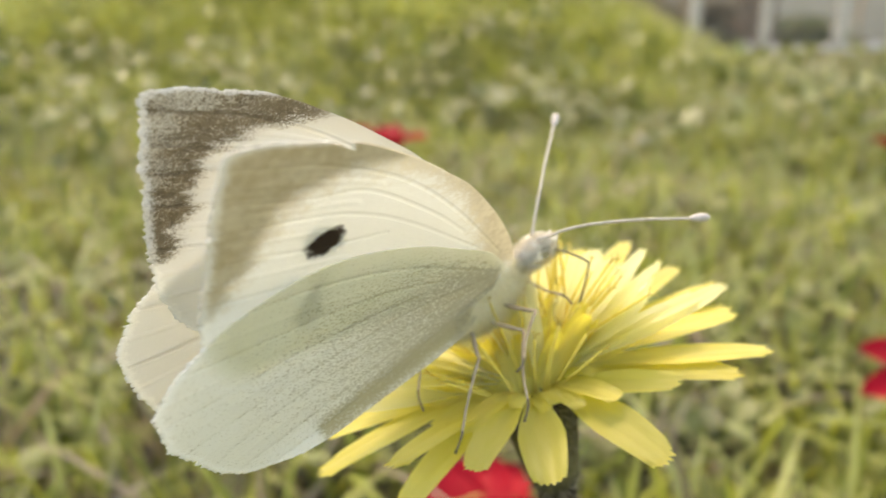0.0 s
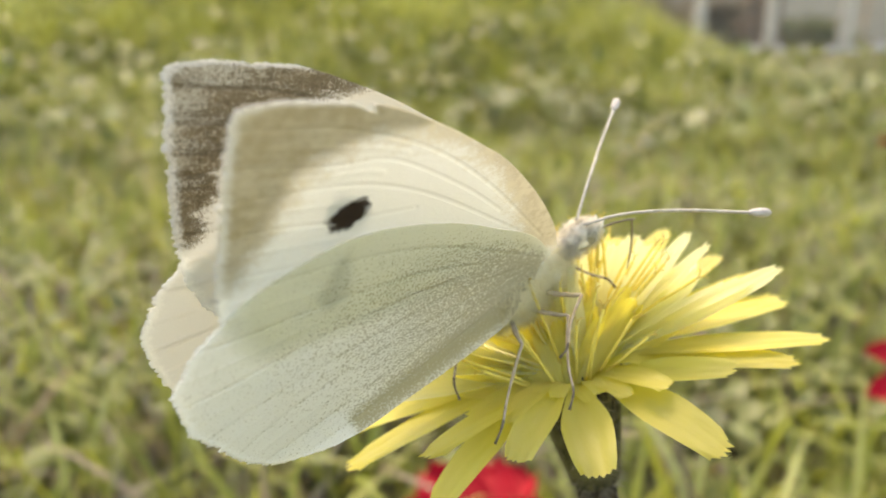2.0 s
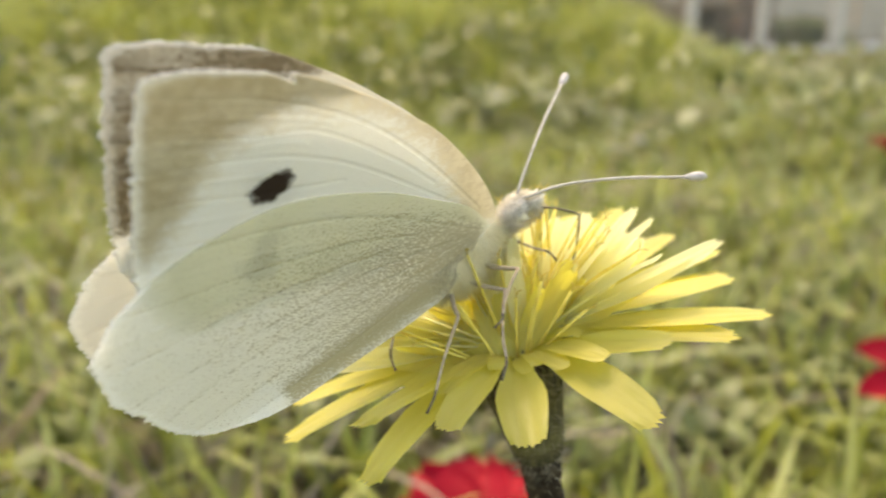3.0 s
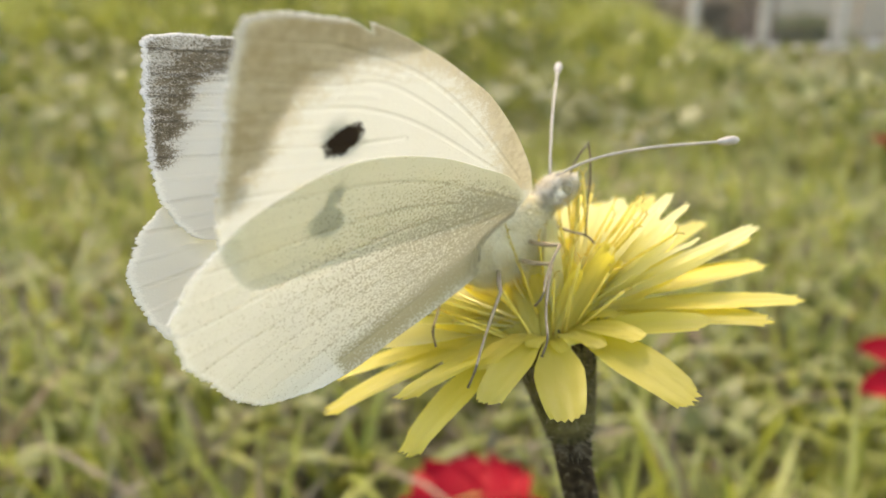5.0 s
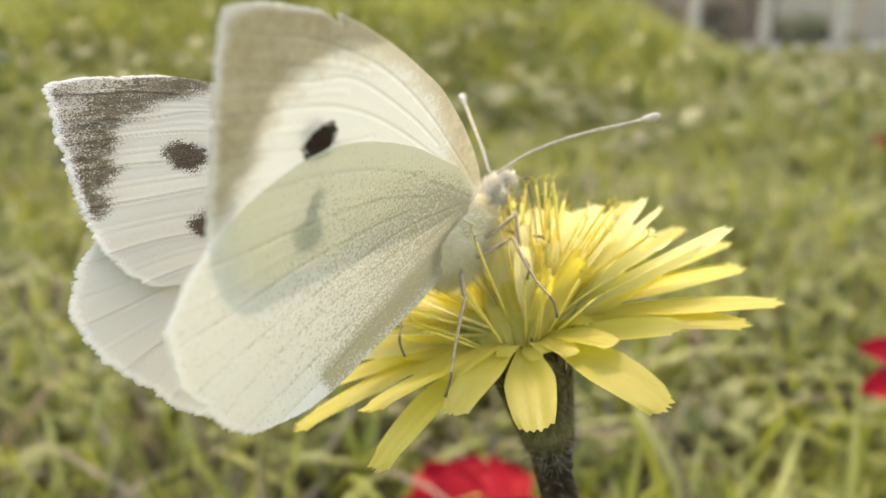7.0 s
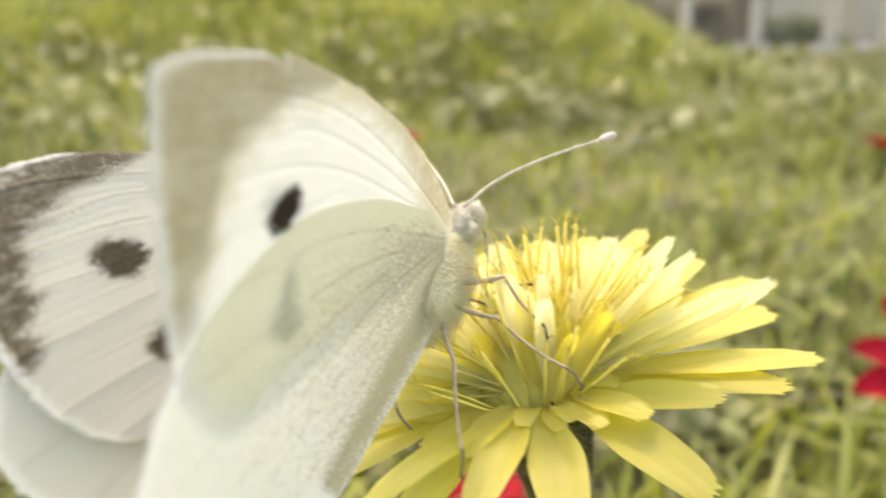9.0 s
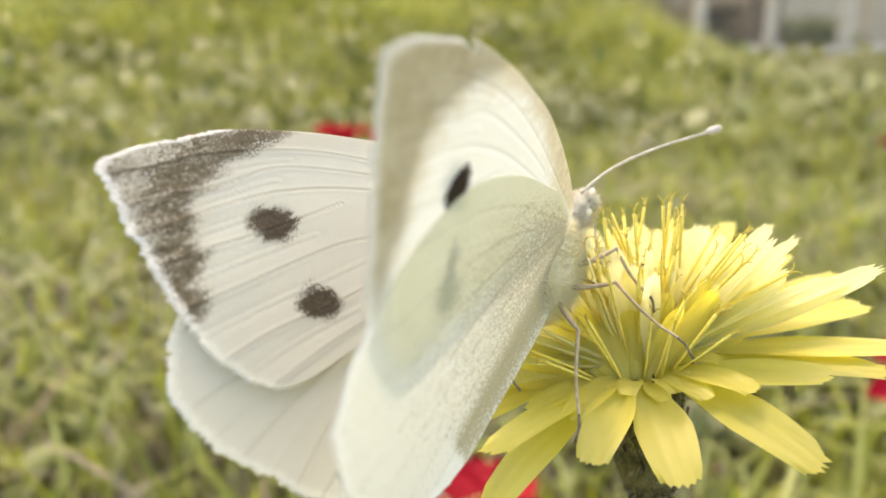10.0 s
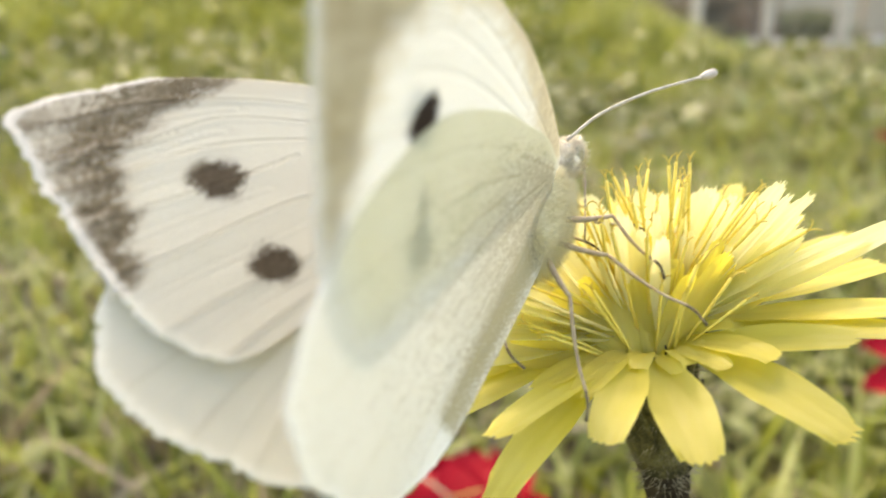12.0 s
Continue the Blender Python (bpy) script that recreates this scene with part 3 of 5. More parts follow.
# ---- red anemones ----
def anemone(x, y, z, size, tilt, turn, openness, seed, label, broad=1.0):
    """A red anemone whose cup stands at (x, y, z) on its own stem."""
    rng = random.Random(seed)
    a = thing("anemone", label, "flower", "red anemones in the meadow")
    lie = float(height(x, y))
    head = pose(0, 0, z - lie, 0, 0, turn) @ pose(0, 0, 0, 0, tilt, 0)
    base = head.translation
    part("stem", tube([(0.01, 0.004, -0.004), (0.006, 0.003, base.z * 0.5), (base.x, base.y, base.z - 0.004), base + head.to_3x3() @ Vector((0, 0, 0.002))], [0.0016, 0.0015, 0.0013, 0.0013], 7), M_GREEN_STEM, a)
    for ring in range(2):
        for k in range(5 if ring == 0 else 3):
            az = k * (72 if ring == 0 else 120) + ring * 30 + rng.uniform(-9, 9)
            n, m = 8, 7
            L, W = size * rng.uniform(0.92, 1.08), size * rng.uniform(0.62, 0.76) * broad
            verts, faces = [], []
            rise = radians(openness + rng.uniform(-10, 10) + ring * 10)
            for i in range(n + 1):
                f = i / n
                half = W / 2 * (math.sin(math.pi * min(f * 0.93 + 0.05, 1)) ** 0.72) * (0.55 + 0.6 * f)
                bendy = rise * (1.2 - 0.75 * f)
                for j in range(m + 1):
                    g = j / m * 2 - 1
                    cup = 0.16 * W * g * g + 0.03 * W * math.sin(g * 5 + k) * f
                    out = L * f * math.cos(bendy) + size * 0.06
                    verts.append((out - cup * math.sin(bendy) * 0.5, half * g, L * f * math.sin(bendy) + cup))
            for i in range(n):
                for j in range(m):
                    q = i * (m + 1) + j
                    faces.append((q, q + 1, q + m + 2, q + m + 1))
            petal = part("petal", mesh_of("anemone_petal", verts, faces), M_RED, a)
            petal.matrix_basis = head @ pose(0, 0, 0.001 * ring, 0, 0, az)
    core = part("core", egg((0, 0, size * 0.10), (size * 0.15, size * 0.15, size * 0.11), 0.2, seed, 12, 8), M_RED_CORE, a, "black domed centre")
    core.matrix_basis = head
    for k in range(3):
        az = k * 120 + rng.uniform(-20, 20)
        frill = [(0, 0, 0), (0.012, 0.004, 0.003), (0.022, 0, 0.001), (0.012, -0.004, 0.003)]
        leaf = part("stem_leaf", mesh_of("stem_leaf", frill, [(0, 1, 2), (0, 2, 3)]), M_WEED, a)
        leaf.matrix_basis = pose(0.005, 0.002, base.z * 0.62, 0, 10, az)
    a.matrix_basis = pose(x, y, lie)


RED = "scarlet poppy anemone with rounded petals above the grass"
anemone(0.0088, 0.2076, 0.0219, 0.036, 0, 54, 86, 1, RED, 1.2)
anemone(0.1740, 0.2285, 0.0845, 0.03, 35, 250, 25, 2, RED, 0.7)
anemone(0.5185, 0.8443, 0.0562, 0.028, 5, 40, 80, 3, RED)
anemone(-0.0467, 0.6965, 0.0780, 0.036, 0, 70, 80, 4, RED)
anemone(-0.0990, 0.7059, 0.0820, 0.036, 5, 10, 80, 5, RED)
anemone(-0.1781, 0.6938, 0.0764, 0.029, 0, 130, 80, 6, RED)
anemone(-0.2318, 0.7139, 0.0740, 0.028, 8, 60, 80, 7, RED)


def dry_stalk(foot, tip):
    stalk = thing("dry_stalk", "dry reddish brown grass stalk leaning in the meadow", "stalk")
    a, b = Vector(foot), Vector(tip)
    mid = a.lerp(b, 0.5) + Vector((0.004, 0, 0.006))
    stalk.matrix_basis = Matrix.Translation(a)
    part("culm", tube([Vector((0, 0, -0.004)), (mid - a) * 0.5, mid - a, b - a], [0.0016, 0.0014, 0.0012, 0.0006], 7), M_DRY_STALK, stalk)
    part("leaf_sheath", tube([(mid - a) * 0.4, (mid - a) * 0.55, (mid - a) * 0.72], [0.0019, 0.0020, 0.0015], 7), M_DRY_STALK, stalk)


dry_stalk((-0.204, 0.28, float(height(-0.204, 0.28))), (-0.163, 0.29, 0.058))


# ---- the yellow flower ----
def small_egg(centre, size, rough=0.0, seed=0, u=20, v=12):
    """An ellipsoid given in millimetres."""
    bm = egg(centre, size, rough, seed, u, v)
    bmesh.ops.scale(bm, vec=(MM, MM, MM), verts=bm.verts)
    return bm


def petal_mesh(name, length, width, droop, seed, cup=0.12):
    """A strap petal along +x: droop bends its end down (+) or up (-); five small teeth at its tip."""
    rng = random.Random(seed)
    n, cols = 9, 10
    verts, faces = [], []
    for i in range(n + 1):
        f = i / n
        half = width * 0.54 * min(1.0, 0.24 + 1.5 * f) * (1 - 0.36 * (max(0, f - 0.52) / 0.48) ** 1.9)
        ang = radians(droop) * f
        cx = length * (f if abs(droop) < 1 else math.sin(ang) / radians(droop))
        cz = -length * (0 if abs(droop) < 1 else (1 - math.cos(ang)) / radians(droop))
        for j in range(cols + 1):
            g = j / cols * 2 - 1
            ridge = width * 0.019 * math.cos(g * math.pi * 3) * (0.3 + 0.7 * f)
            lift = width * cup * g * g * (1.2 - f * 0.9) + ridge
            x = cx
            if i == n:
                x += min(length, 14) * 0.022 * (1 if j % 2 == 0 else -1) * rng.uniform(0.4, 1.5) - length * 0.06 * g ** 4
            verts.append((x * MM, half * g * MM, (cz + lift) * MM))
    for i in range(n):
        for j in range(cols):
            q = i * (cols + 1) + j
            faces.append((q, q + 1, q + cols + 2, q + cols + 1))
    return mesh_of(name, verts, faces)


def petal_to(flower, tip, width, droop, seed, root=3.0, roll=0.0, material=None, low=-0.5):
    """A petal from the head's middle to the place of its tip, in millimetres of the flower's space."""
    tip = Vector(tip)
    flat = Vector((tip.x, tip.y, 0)).normalized()
    start = flat * root + Vector((0, 0, low))
    way = tip - start
    chord = way.length
    length = chord / (math.sin(radians(droop) / 2) / (radians(droop) / 2)) if abs(droop) > 1 else chord
    mesh = petal_mesh("petal", length, width, droop, seed)
    ob = part("petal", mesh, material or M_PETAL, flower)
    az, el = math.atan2(way.y, way.x), math.asin(way.z / chord) + radians(droop) / 2
    ob.matrix_basis = Matrix.Translation(start * MM) @ Euler((0, -el, az)).to_matrix().to_4x4() @ pose(0, 0, 0, roll)
    return ob


def style_mesh(length, seed):
    """A style: a thin tube that parts into two curled darker arms."""
    rng = random.Random(seed)
    lean = rng.uniform(-0.8, 0.8)
    stalk = [(lean * f * f, 0, length * f) for f in (0, 0.35, 0.7, 1.0)]
    bm = tube([Vector(p) * MM for p in stalk], [0.09 * MM, 0.10 * MM, 0.13 * MM, 0.13 * MM], 6)
    count = len(bm.faces)
    curl = rng.uniform(1.5, 3.6)
    for side in (-1, 1):
        arm = [Vector((lean + side * 0.3 * (1 - math.cos(a)), 0.08 * a, length + 0.8 * math.sin(a * 0.7))) * MM for a in np.linspace(0, curl, 8)]
        more = tube(arm, 0.05 * MM, 5)
        data = bpy.data.meshes.new("arm")
        more.to_mesh(data)
        more.free()
        bm.from_mesh(data)
        bpy.data.meshes.remove(data)
    data = bpy.data.meshes.new("style")
    bm.to_mesh(data)
    bm.free()
    data.materials.append(M_STYLE)
    data.materials.append(M_STYLE_TIP)
    data.polygons.foreach_set("material_index", [0 if i < count else 1 for i in range(len(data.polygons))])
    return data


def yellow_flower():
    flower = thing("hawkbit_flower", "bright yellow hawkbit flower on a dark hairy stem", "flower")
    rng = random.Random(4)
    # the stem leaves the head along its axis and stands upright in the grass
    low = Vector((38, -20, -165))
    run = spline([(0, 0, -9), (-0.3, -0.5, -16), (1.0, -1.5, -40), (9, -5, -80), (22, -12, -120), low], 26)
    stem = part("stem", tube([Vector(p) * MM for p in run], [(1.72 - 0.01 * i) * MM for i in range(26)], 14), M_STEM, flower, "dark brown hairy stem")
    hairs_v, hairs_f = [], []
    for k in range(900):
        i = min(24, int(rng.random() ** 1.8 * 20))
        p = Vector(run[i]).lerp(Vector(run[i + 1]), rng.random())
        a = rng.uniform(0, 2 * math.pi)
        out = Vector((math.cos(a), math.sin(a), rng.uniform(-0.2, 0.5))).normalized()
        s = Vector((-math.sin(a), math.cos(a), 0)) * 0.05
        b, e = p + out * 1.6, p + out * rng.uniform(2.1, 2.9)
        q = len(hairs_v)
        hairs_v += [(b + s) * MM, (b - s) * MM, (b + Vector((0, 0, 0.07))) * MM, e * MM]
        hairs_f += [(q, q + 1, q + 3), (q + 1, q + 2, q + 3), (q + 2, q, q + 3)]
    for k in range(700):    # pale bristles on the cup
        a, z = rng.uniform(0, 2 * math.pi), -13.5 + 11.5 * rng.random()
        out = Vector((math.cos(a), math.sin(a), rng.uniform(-0.3, 0.5))).normalized()
        s = Vector((-math.sin(a), math.cos(a), 0)) * 0.045
        p = Vector((math.cos(a), math.sin(a), 0)) * (1.75 + 0.135 * (z + 13.5)) + Vector((0, 0, z))
        q = len(hairs_v)
        hairs_v += [(p + s) * MM, (p - s) * MM, (p + Vector((0, 0, 0.07))) * MM, (p + out * rng.uniform(0.8, 1.7)) * MM]
        hairs_f += [(q, q + 1, q + 3), (q + 1, q + 2, q + 3), (q + 2, q, q + 3)]
    tagged(part("stem_hairs", mesh_of("stem_hairs", hairs_v, hairs_f), M_STEM_HAIR, flower), kind="stuff")
    # cup of bracts
    prof = [(1.66, -14.5), (1.85, -12.0), (2.25, -9.0), (2.75, -5.8), (3.05, -3.2), (2.85, -1.5), (1.8, -0.8), (0.2, -0.6)]
    bm = bmesh.new()
    rings = [[bm.verts.new(Vector((r * math.cos(a), r * math.sin(a), z)) * MM) for a in (2 * math.pi * k / 24 for k in range(24))] for r, z in prof]
    for a, b in zip(rings, rings[1:]):
        for k in range(24):
            bm.faces.new((a[k], a[(k + 1) % 24], b[(k + 1) % 24], b[k]))
    part("receptacle", bm, M_STEM, flower)
    for k in range(30):
        row = k % 2
        az = k * 12 + rng.uniform(-3, 3)
        L, W = (11.3, 1.5) if row else (8.0, 1.4)
        L *= rng.uniform(0.9, 1.1)
        verts, faces = [], []
        for i in range(6):
            f = i / 5
            half = W / 2 * (1 - f ** 2.2) + 0.05
            r = 1.85 + 1.5 * f ** 0.9 + (0.25 if row == 0 else 0.1) + (0.9 * max(0, f - 0.7) * 3 if rng.random() < 0.3 else 0)
            for g in (-1, 0, 1):
                verts.append((Vector((r + 0.18 * (g == 0), half * g, -12.0 + L * f)) * MM))
        for i in range(5):
            for j in range(2):
                q = i * 3 + j
                faces.append((q, q + 1, q + 4, q + 3))
        part("bract", mesh_of("bract", verts, faces), M_BRACT, flower).matrix_basis = pose(0, 0, 0, 0, 0, az)
    # outer petals, each at its own place
    outer = [
        ((-20.5, -4.6, -3.0), 3.6, 14, 0), ((-12.6, -11.8, 0.6), 3.4, 14, 8), ((-13.5, -10.4, -5.0), 3.6, 26, 0), ((-5.9, -13.6, -0.3), 3.0, 26, -6),
        ((-0.6, -13.8, -2.7), 3.7, 26, 0), ((8.4, -12.6, -3.9), 3.7, 30, 6), ((11.7, -7.8, -0.1), 3.0, 6, 10), ((17.9, -3.6, -2.9), 4.0, 8, 0),
        ((21.8, -0.6, -3.0), 3.7, 6, 0), ((20.9, 5.2, -1.4), 3.9, 4, 0), ((21.4, 8.5, -2.2), 3.6, 4, 0), ((22.0, 12.1, -1.0), 3.7, 4, 0), ((18.5, 15.6, 0.6), 3.8, 4, 0)]
    for turn in (52, 64, 79, 96, 113, 131, 148, 163, 179):    # those at the back, all round
        a, far = radians(turn), 23.0 if turn < 60 else 20.6
        outer.append(((far * math.cos(a), far * math.sin(a), 4.4 - 0.00065 * (turn - 79) ** 2), 3.3, 2 + (turn - 52) * 0.06, 0))
    for i, (tip, wide, droop, roll) in enumerate(outer):
        petal_to(flower, tip, wide, droop, 10 + i, roll=roll, low=-1.3 if tip[1] < -6 else -0.6)
    part("disc", small_egg((0, 0.3, -1.9), (2.9, 2.6, 1.0), 0.1, 3, 20, 8), M_STYLE, flower)
    # short tongues that curl out over the front of the cup
    for i, (tip, wide, droop) in enumerate((((-6.6, -8.6, 0.2), 2.5, 30), ((3.4, -7.4, -0.6), 2.0, 36), ((6.6, -7.6, -0.4), 2.5, 30), ((-9.2, -6.2, 0.0), 2.5, 22))):
        petal_to(flower, tip, wide, droop, 70 + i, root=2.6, low=-1.0)
    for k in range(9):    # small florets that hide the rim of the cup
        az = radians(-172 + 164 * (k + rng.uniform(0.2, 0.8)) / 9)
        el, L = radians(rng.uniform(0, 18)), rng.uniform(5.0, 7.6)
        tip = (L * math.cos(az) * math.cos(el), L * math.sin(az) * math.cos(el), L * math.sin(el) - 1.4)
        petal_to(flower, tip, rng.uniform(1.4, 2.0), rng.uniform(38, 70), 40 + k, root=2.5, roll=rng.uniform(-14, 14), low=-1.2)
    # the outer petals' deeper yellow puts the front's golden shade into their colour
    for k in range(44):    # straps that fan out from low on the front, seen from their backs
        fan = radians(6 + 166 * (k + rng.uniform(-0.6, 1.6)) / 44)
        lean = radians(rng.uniform(-40, -2))
        L = rng.uniform(5.4, 8.8) + 4.4 * math.cos(fan) ** 2
        if math.cos(fan) < -0.3:
            L *= 0.72
        way = Vector((math.cos(fan) * math.cos(lean), -math.sin(lean) * 1.0, math.sin(fan) * math.cos(lean)))
        start = Vector((-0.4 + 1.7 * math.cos(fan) + rng.uniform(-0.8, 0.8), -2.5 + rng.uniform(-0.5, 1.4), -1.3))
        face = way.cross(Vector((rng.uniform(-0.5, 0.5), -1.0, rng.uniform(-0.5, 0.5)))).normalized()
        mesh = petal_mesh("petal", L, rng.uniform(1.35, 2.1), rng.uniform(-26, 18), 300 + k)
        strap = part("petal", mesh, M_PETAL, flower)
        strap.matrix_basis = Matrix.Translation(start * MM) @ Matrix((way, face, way.cross(face))).transposed().to_4x4()
    for k in range(11):    # tall florets in the middle
        az, el, L = k * 2.39996, radians(rng.uniform(66, 86)), rng.uniform(7.8, 10.4)
        tip = (L * math.cos(az) * math.cos(el), L * math.sin(az) * math.cos(el), L * math.sin(el) - 0.4)
        petal_to(flower, tip, rng.uniform(1.6, 2.2), rng.uniform(-10, 14), 340 + k, root=0.4 + 0.13 * k, roll=rng.uniform(-14, 14), material=M_PETAL_INNER)
    kinds = [style_mesh(length, 60 + i) for i, length in enumerate((4.6, 5.4, 6.4, 7.6, 8.8, 10.0, 11.0))]
    # inner rings, shorter and steeper towards the middle; those at the sides stand steeper
    for ring, (count, reach, rise, wide) in enumerate(((32, 18.0, 12, 2.9), (38, 15.6, 23, 2.6), (40, 12.6, 33, 2.3), (32, 9.8, 46, 1.9), (18, 7.8, 62, 1.7))):
        for k in range(count):
            az = (k + 0.5 * (ring % 2)) * 2 * math.pi / count + rng.uniform(-0.12, 0.12)
            front = max(0.0, -math.sin(az))
            stand = min(1.0, max(0.0, (front - 0.1) / 0.75))
            stand *= stand * (3 - 2 * stand)
            chance = rng.random()
            if stand > 0.3 or (front > 0.3 and chance < 0.6):
                continue
            L = (reach + (5.8 + 0.45 * ring - reach) * stand) * rng.uniform(0.82, 1.14)
            el = radians(rise + (34 + 10 * ring - rise) * stand + rng.uniform(-7, 7) * (1 + 1.2 * stand))
            tip = (L * math.cos(az) * math.cos(el), L * math.sin(az) * math.cos(el), L * math.sin(el) - 0.3)
            petal_to(flower, tip, wide * rng.uniform(0.9, 1.2) * (1 - 0.3 * stand), rng.uniform(-16, 10) + stand * rng.uniform(6, 34), 100 + ring * 40 + k, root=2.6 - 0.35 * ring, roll=rng.uniform(-12, 12), material=M_PETAL_INNER)
            if ring == 0 or chance < (0.45 if front < 0.3 else 0.62):
                continue
            # each inner floret has its own style, standing up before the strap
            ob = part("style", kinds[min(6, max(0, int((L * rng.uniform(0.72, 1.0) - 4.4) / 1.1)))], None, flower)
            lean = 90 - math.degrees(el) - rng.uniform(6, 20)
            ob.matrix_basis = pose(0, 0, 0.6 * MM, 0, 0, math.degrees(az) + rng.uniform(-7, 7)) @ pose((2.2 - 0.4 * ring) * MM, 0, 0, 0, lean, 0) @ pose(0, 0, 0, 0, 0, rng.uniform(0, 360))
    for k in range(22):    # the tallest styles, above the straps at the back
        ob = part("style", kinds[3 + k % 3], None, flower)
        ob.matrix_basis = pose(rng.uniform(-2.0, 6.0) * MM, rng.uniform(0.0, 3.6) * MM, 1.2 * MM) @ pose(0, 0, 0, rng.uniform(-16, 4), rng.uniform(-9, 26), rng.uniform(0, 360))
    for k in range(9):    # short curled ones among the straps of the front
        fan = 165 * (k + rng.random()) / 9 + 8
        ob = part("style", kinds[k % 3], None, flower)
        ob.matrix_basis = pose((-0.4 + 3.2 * math.cos(radians(fan))) * MM, rng.uniform(-3.4, -1.8) * MM, rng.uniform(-1.2, 0.4) * MM) @ pose(0, 0, 0, rng.uniform(0, 14), (90 - fan) * 0.75 + rng.uniform(-10, 10), 0) @ pose(0, 0, 0, 0, 0, rng.uniform(0, 360))
    for k in range(9):
        az, r = k * 2.39996, 0.3 + 1.9 * math.sqrt(k / 9)
        ob = part("style", kinds[1 + k % 4], None, flower)
        ob.matrix_basis = pose(r * math.cos(az) * MM, r * math.sin(az) * MM, 0.6 * MM, 0, 0, math.degrees(az)) @ pose(0, 0, 0, 0, 3 + 7 * r + rng.uniform(-6, 6), 0) @ pose(0, 0, 0, 0, 0, rng.uniform(0, 360))
    return flower


flower = yellow_flower()


# ---- the butterfly ----
FORE = [(0.4, 0.7), (3.0, 0.4), (6.2, -0.7), (9.0, -2.0), (12.1, -3.75), (14.5, -5.65), (16.9, -7.7), (18.8, -9.6), (20.3, -11.2), (21.7, -13.0), (23.2, -15.8), (24.4, -18.4), (24.5, -19.9), (22.1, -21.3), (19.3, -22.5),
        (16.4, -23.7), (13.9, -24.6), (11.6, -24.8), (9.3, -24.3), (7.9, -22.9), (6.5, -18.8), (4.3, -12.8), (1.9, -6.9), (0.2, -2.6), (-0.5, -0.9)]
HIND = [(0.3, 0.0), (3.7, -1.7), (6.7, -4.6), (9.6, -7.6), (12.2, -11.2), (13.8, -14.3), (14.5, -17.3), (14.6, -21.0), (14.1, -23.9), (13.2, -26.2), (12.0, -27.7), (10.6, -28.7),
        (8.1, -29.1), (4.9, -28.6), (1.9, -27.7), (-0.2, -26.7), (-1.5, -25.0), (-2.5, -22.6), (-3.0, -19.7), (-3.1, -16.0), (-3.2, -12.0), (-3.2, -8.5), (-2.9, -5.2), (-1.2, -2.0)]
TIP = [(18.9, -8.6), (19.1, -11.4), (19.5, -14.5), (19.6, -17.3), (18.5, -18.8), (17.2, -20.1), (16.0, -21.2), (15.0, -23.2), (14.6, -25.5), (20, -26), (28, -20), (26, -12), (22, -8)]
RIM = [(1.0, -1.7), (4, -2.8), (8.2, -3.6), (11.6, -4.9), (15.2, -7.1), (17.6, -9.6), (18.9, -12.5), (19.2, -15.4), (18.8, -17.7), (17.6, -19.3), (16.2, -20.8), (15.2, -22.3), (14.5, -25.5), (20, -26), (28, -20), (26, -12), (20, -6), (12, -1), (4, 1.5), (0.5, 1.5)]


FORE_VEINS = [
    [(23.9, -20.5), (22.4, -17.7), (20.6, -14.4), (16.5, -9.5), (11.0, -5.4), (3.0, -1.0)],
    [(22.0, -21.4), (20.4, -18.6), (18.8, -15.7), (17.0, -11.9), (12.0, -7.4), (8.0, -4.6)],
    [(20.2, -22.2), (19.2, -20.0), (17.9, -16.9), (15.9, -13.3), (12.3, -9.3), (5.0, -3.2)],
    [(18.2, -23.0), (16.9, -20.0), (15.5, -17.4), (14.5, -15.3), (13.4, -12.9), (12.6, -11.0)],
    [(15.6, -24.1), (13.9, -20.3), (12.0, -15.8), (10.4, -12.8), (7.0, -8.6), (0.8, -1.4)],
    [(12.0, -24.7), (10.9, -21.4), (8.9, -17.2), (7.2, -12.8), (6.0, -9.4), (4.8, -6.8)],
    [(9.0, -23.9), (7.9, -20.0), (5.9, -14.6), (3.8, -9.4), (2.2, -5.4), (0.3, -1.2)]]
HIND_VEINS = [
    [(14.6, -20.5), (13.0, -16.6), (10.6, -12.2), (8.0, -8.6), (5.0, -5.4), (0.8, -1.2)],
    [(13.4, -26.3), (12.3, -23.8), (10.9, -19.6), (9.3, -15.2), (7.4, -11.0), (4.6, -6.6)],
    [(9.8, -28.5), (9.0, -25.0), (8.2, -20.1), (7.0, -15.4), (5.8, -11.6), (4.6, -8.4)],
    [(6.0, -28.8), (5.9, -25.6), (5.4, -20.4), (4.8, -15.4), (3.6, -9.4), (0.9, -2.4)],
    [(2.7, -27.9), (3.4, -23.4), (3.2, -17.6), (2.6, -12.6), (1.9, -8.4), (0.6, -2.6)],
    [(0.2, -26.9), (0.1, -22.0), (0.2, -16.0), (0.5, -10.0), (0.5, -5.6), (0.2, -2.0)],
    [(-1.7, -24.4), (-1.8, -19.0), (-1.6, -13.0), (-1.2, -8.0), (-0.7, -4.8), (-0.2, -2.2)]]


def near_lines(points, lines):
    """How far the points lie from the nearest of some open lines."""
    best = np.full(len(points), 9.0)
    for line in lines:
        for a, b in zip(line, line[1:]):
            ab = b - a
            f = np.clip(((points - a) @ ab) / (ab @ ab), 0, 1)
            best = np.minimum(best, np.linalg.norm(points - a - f[:, None] * ab, axis=1))
    return best


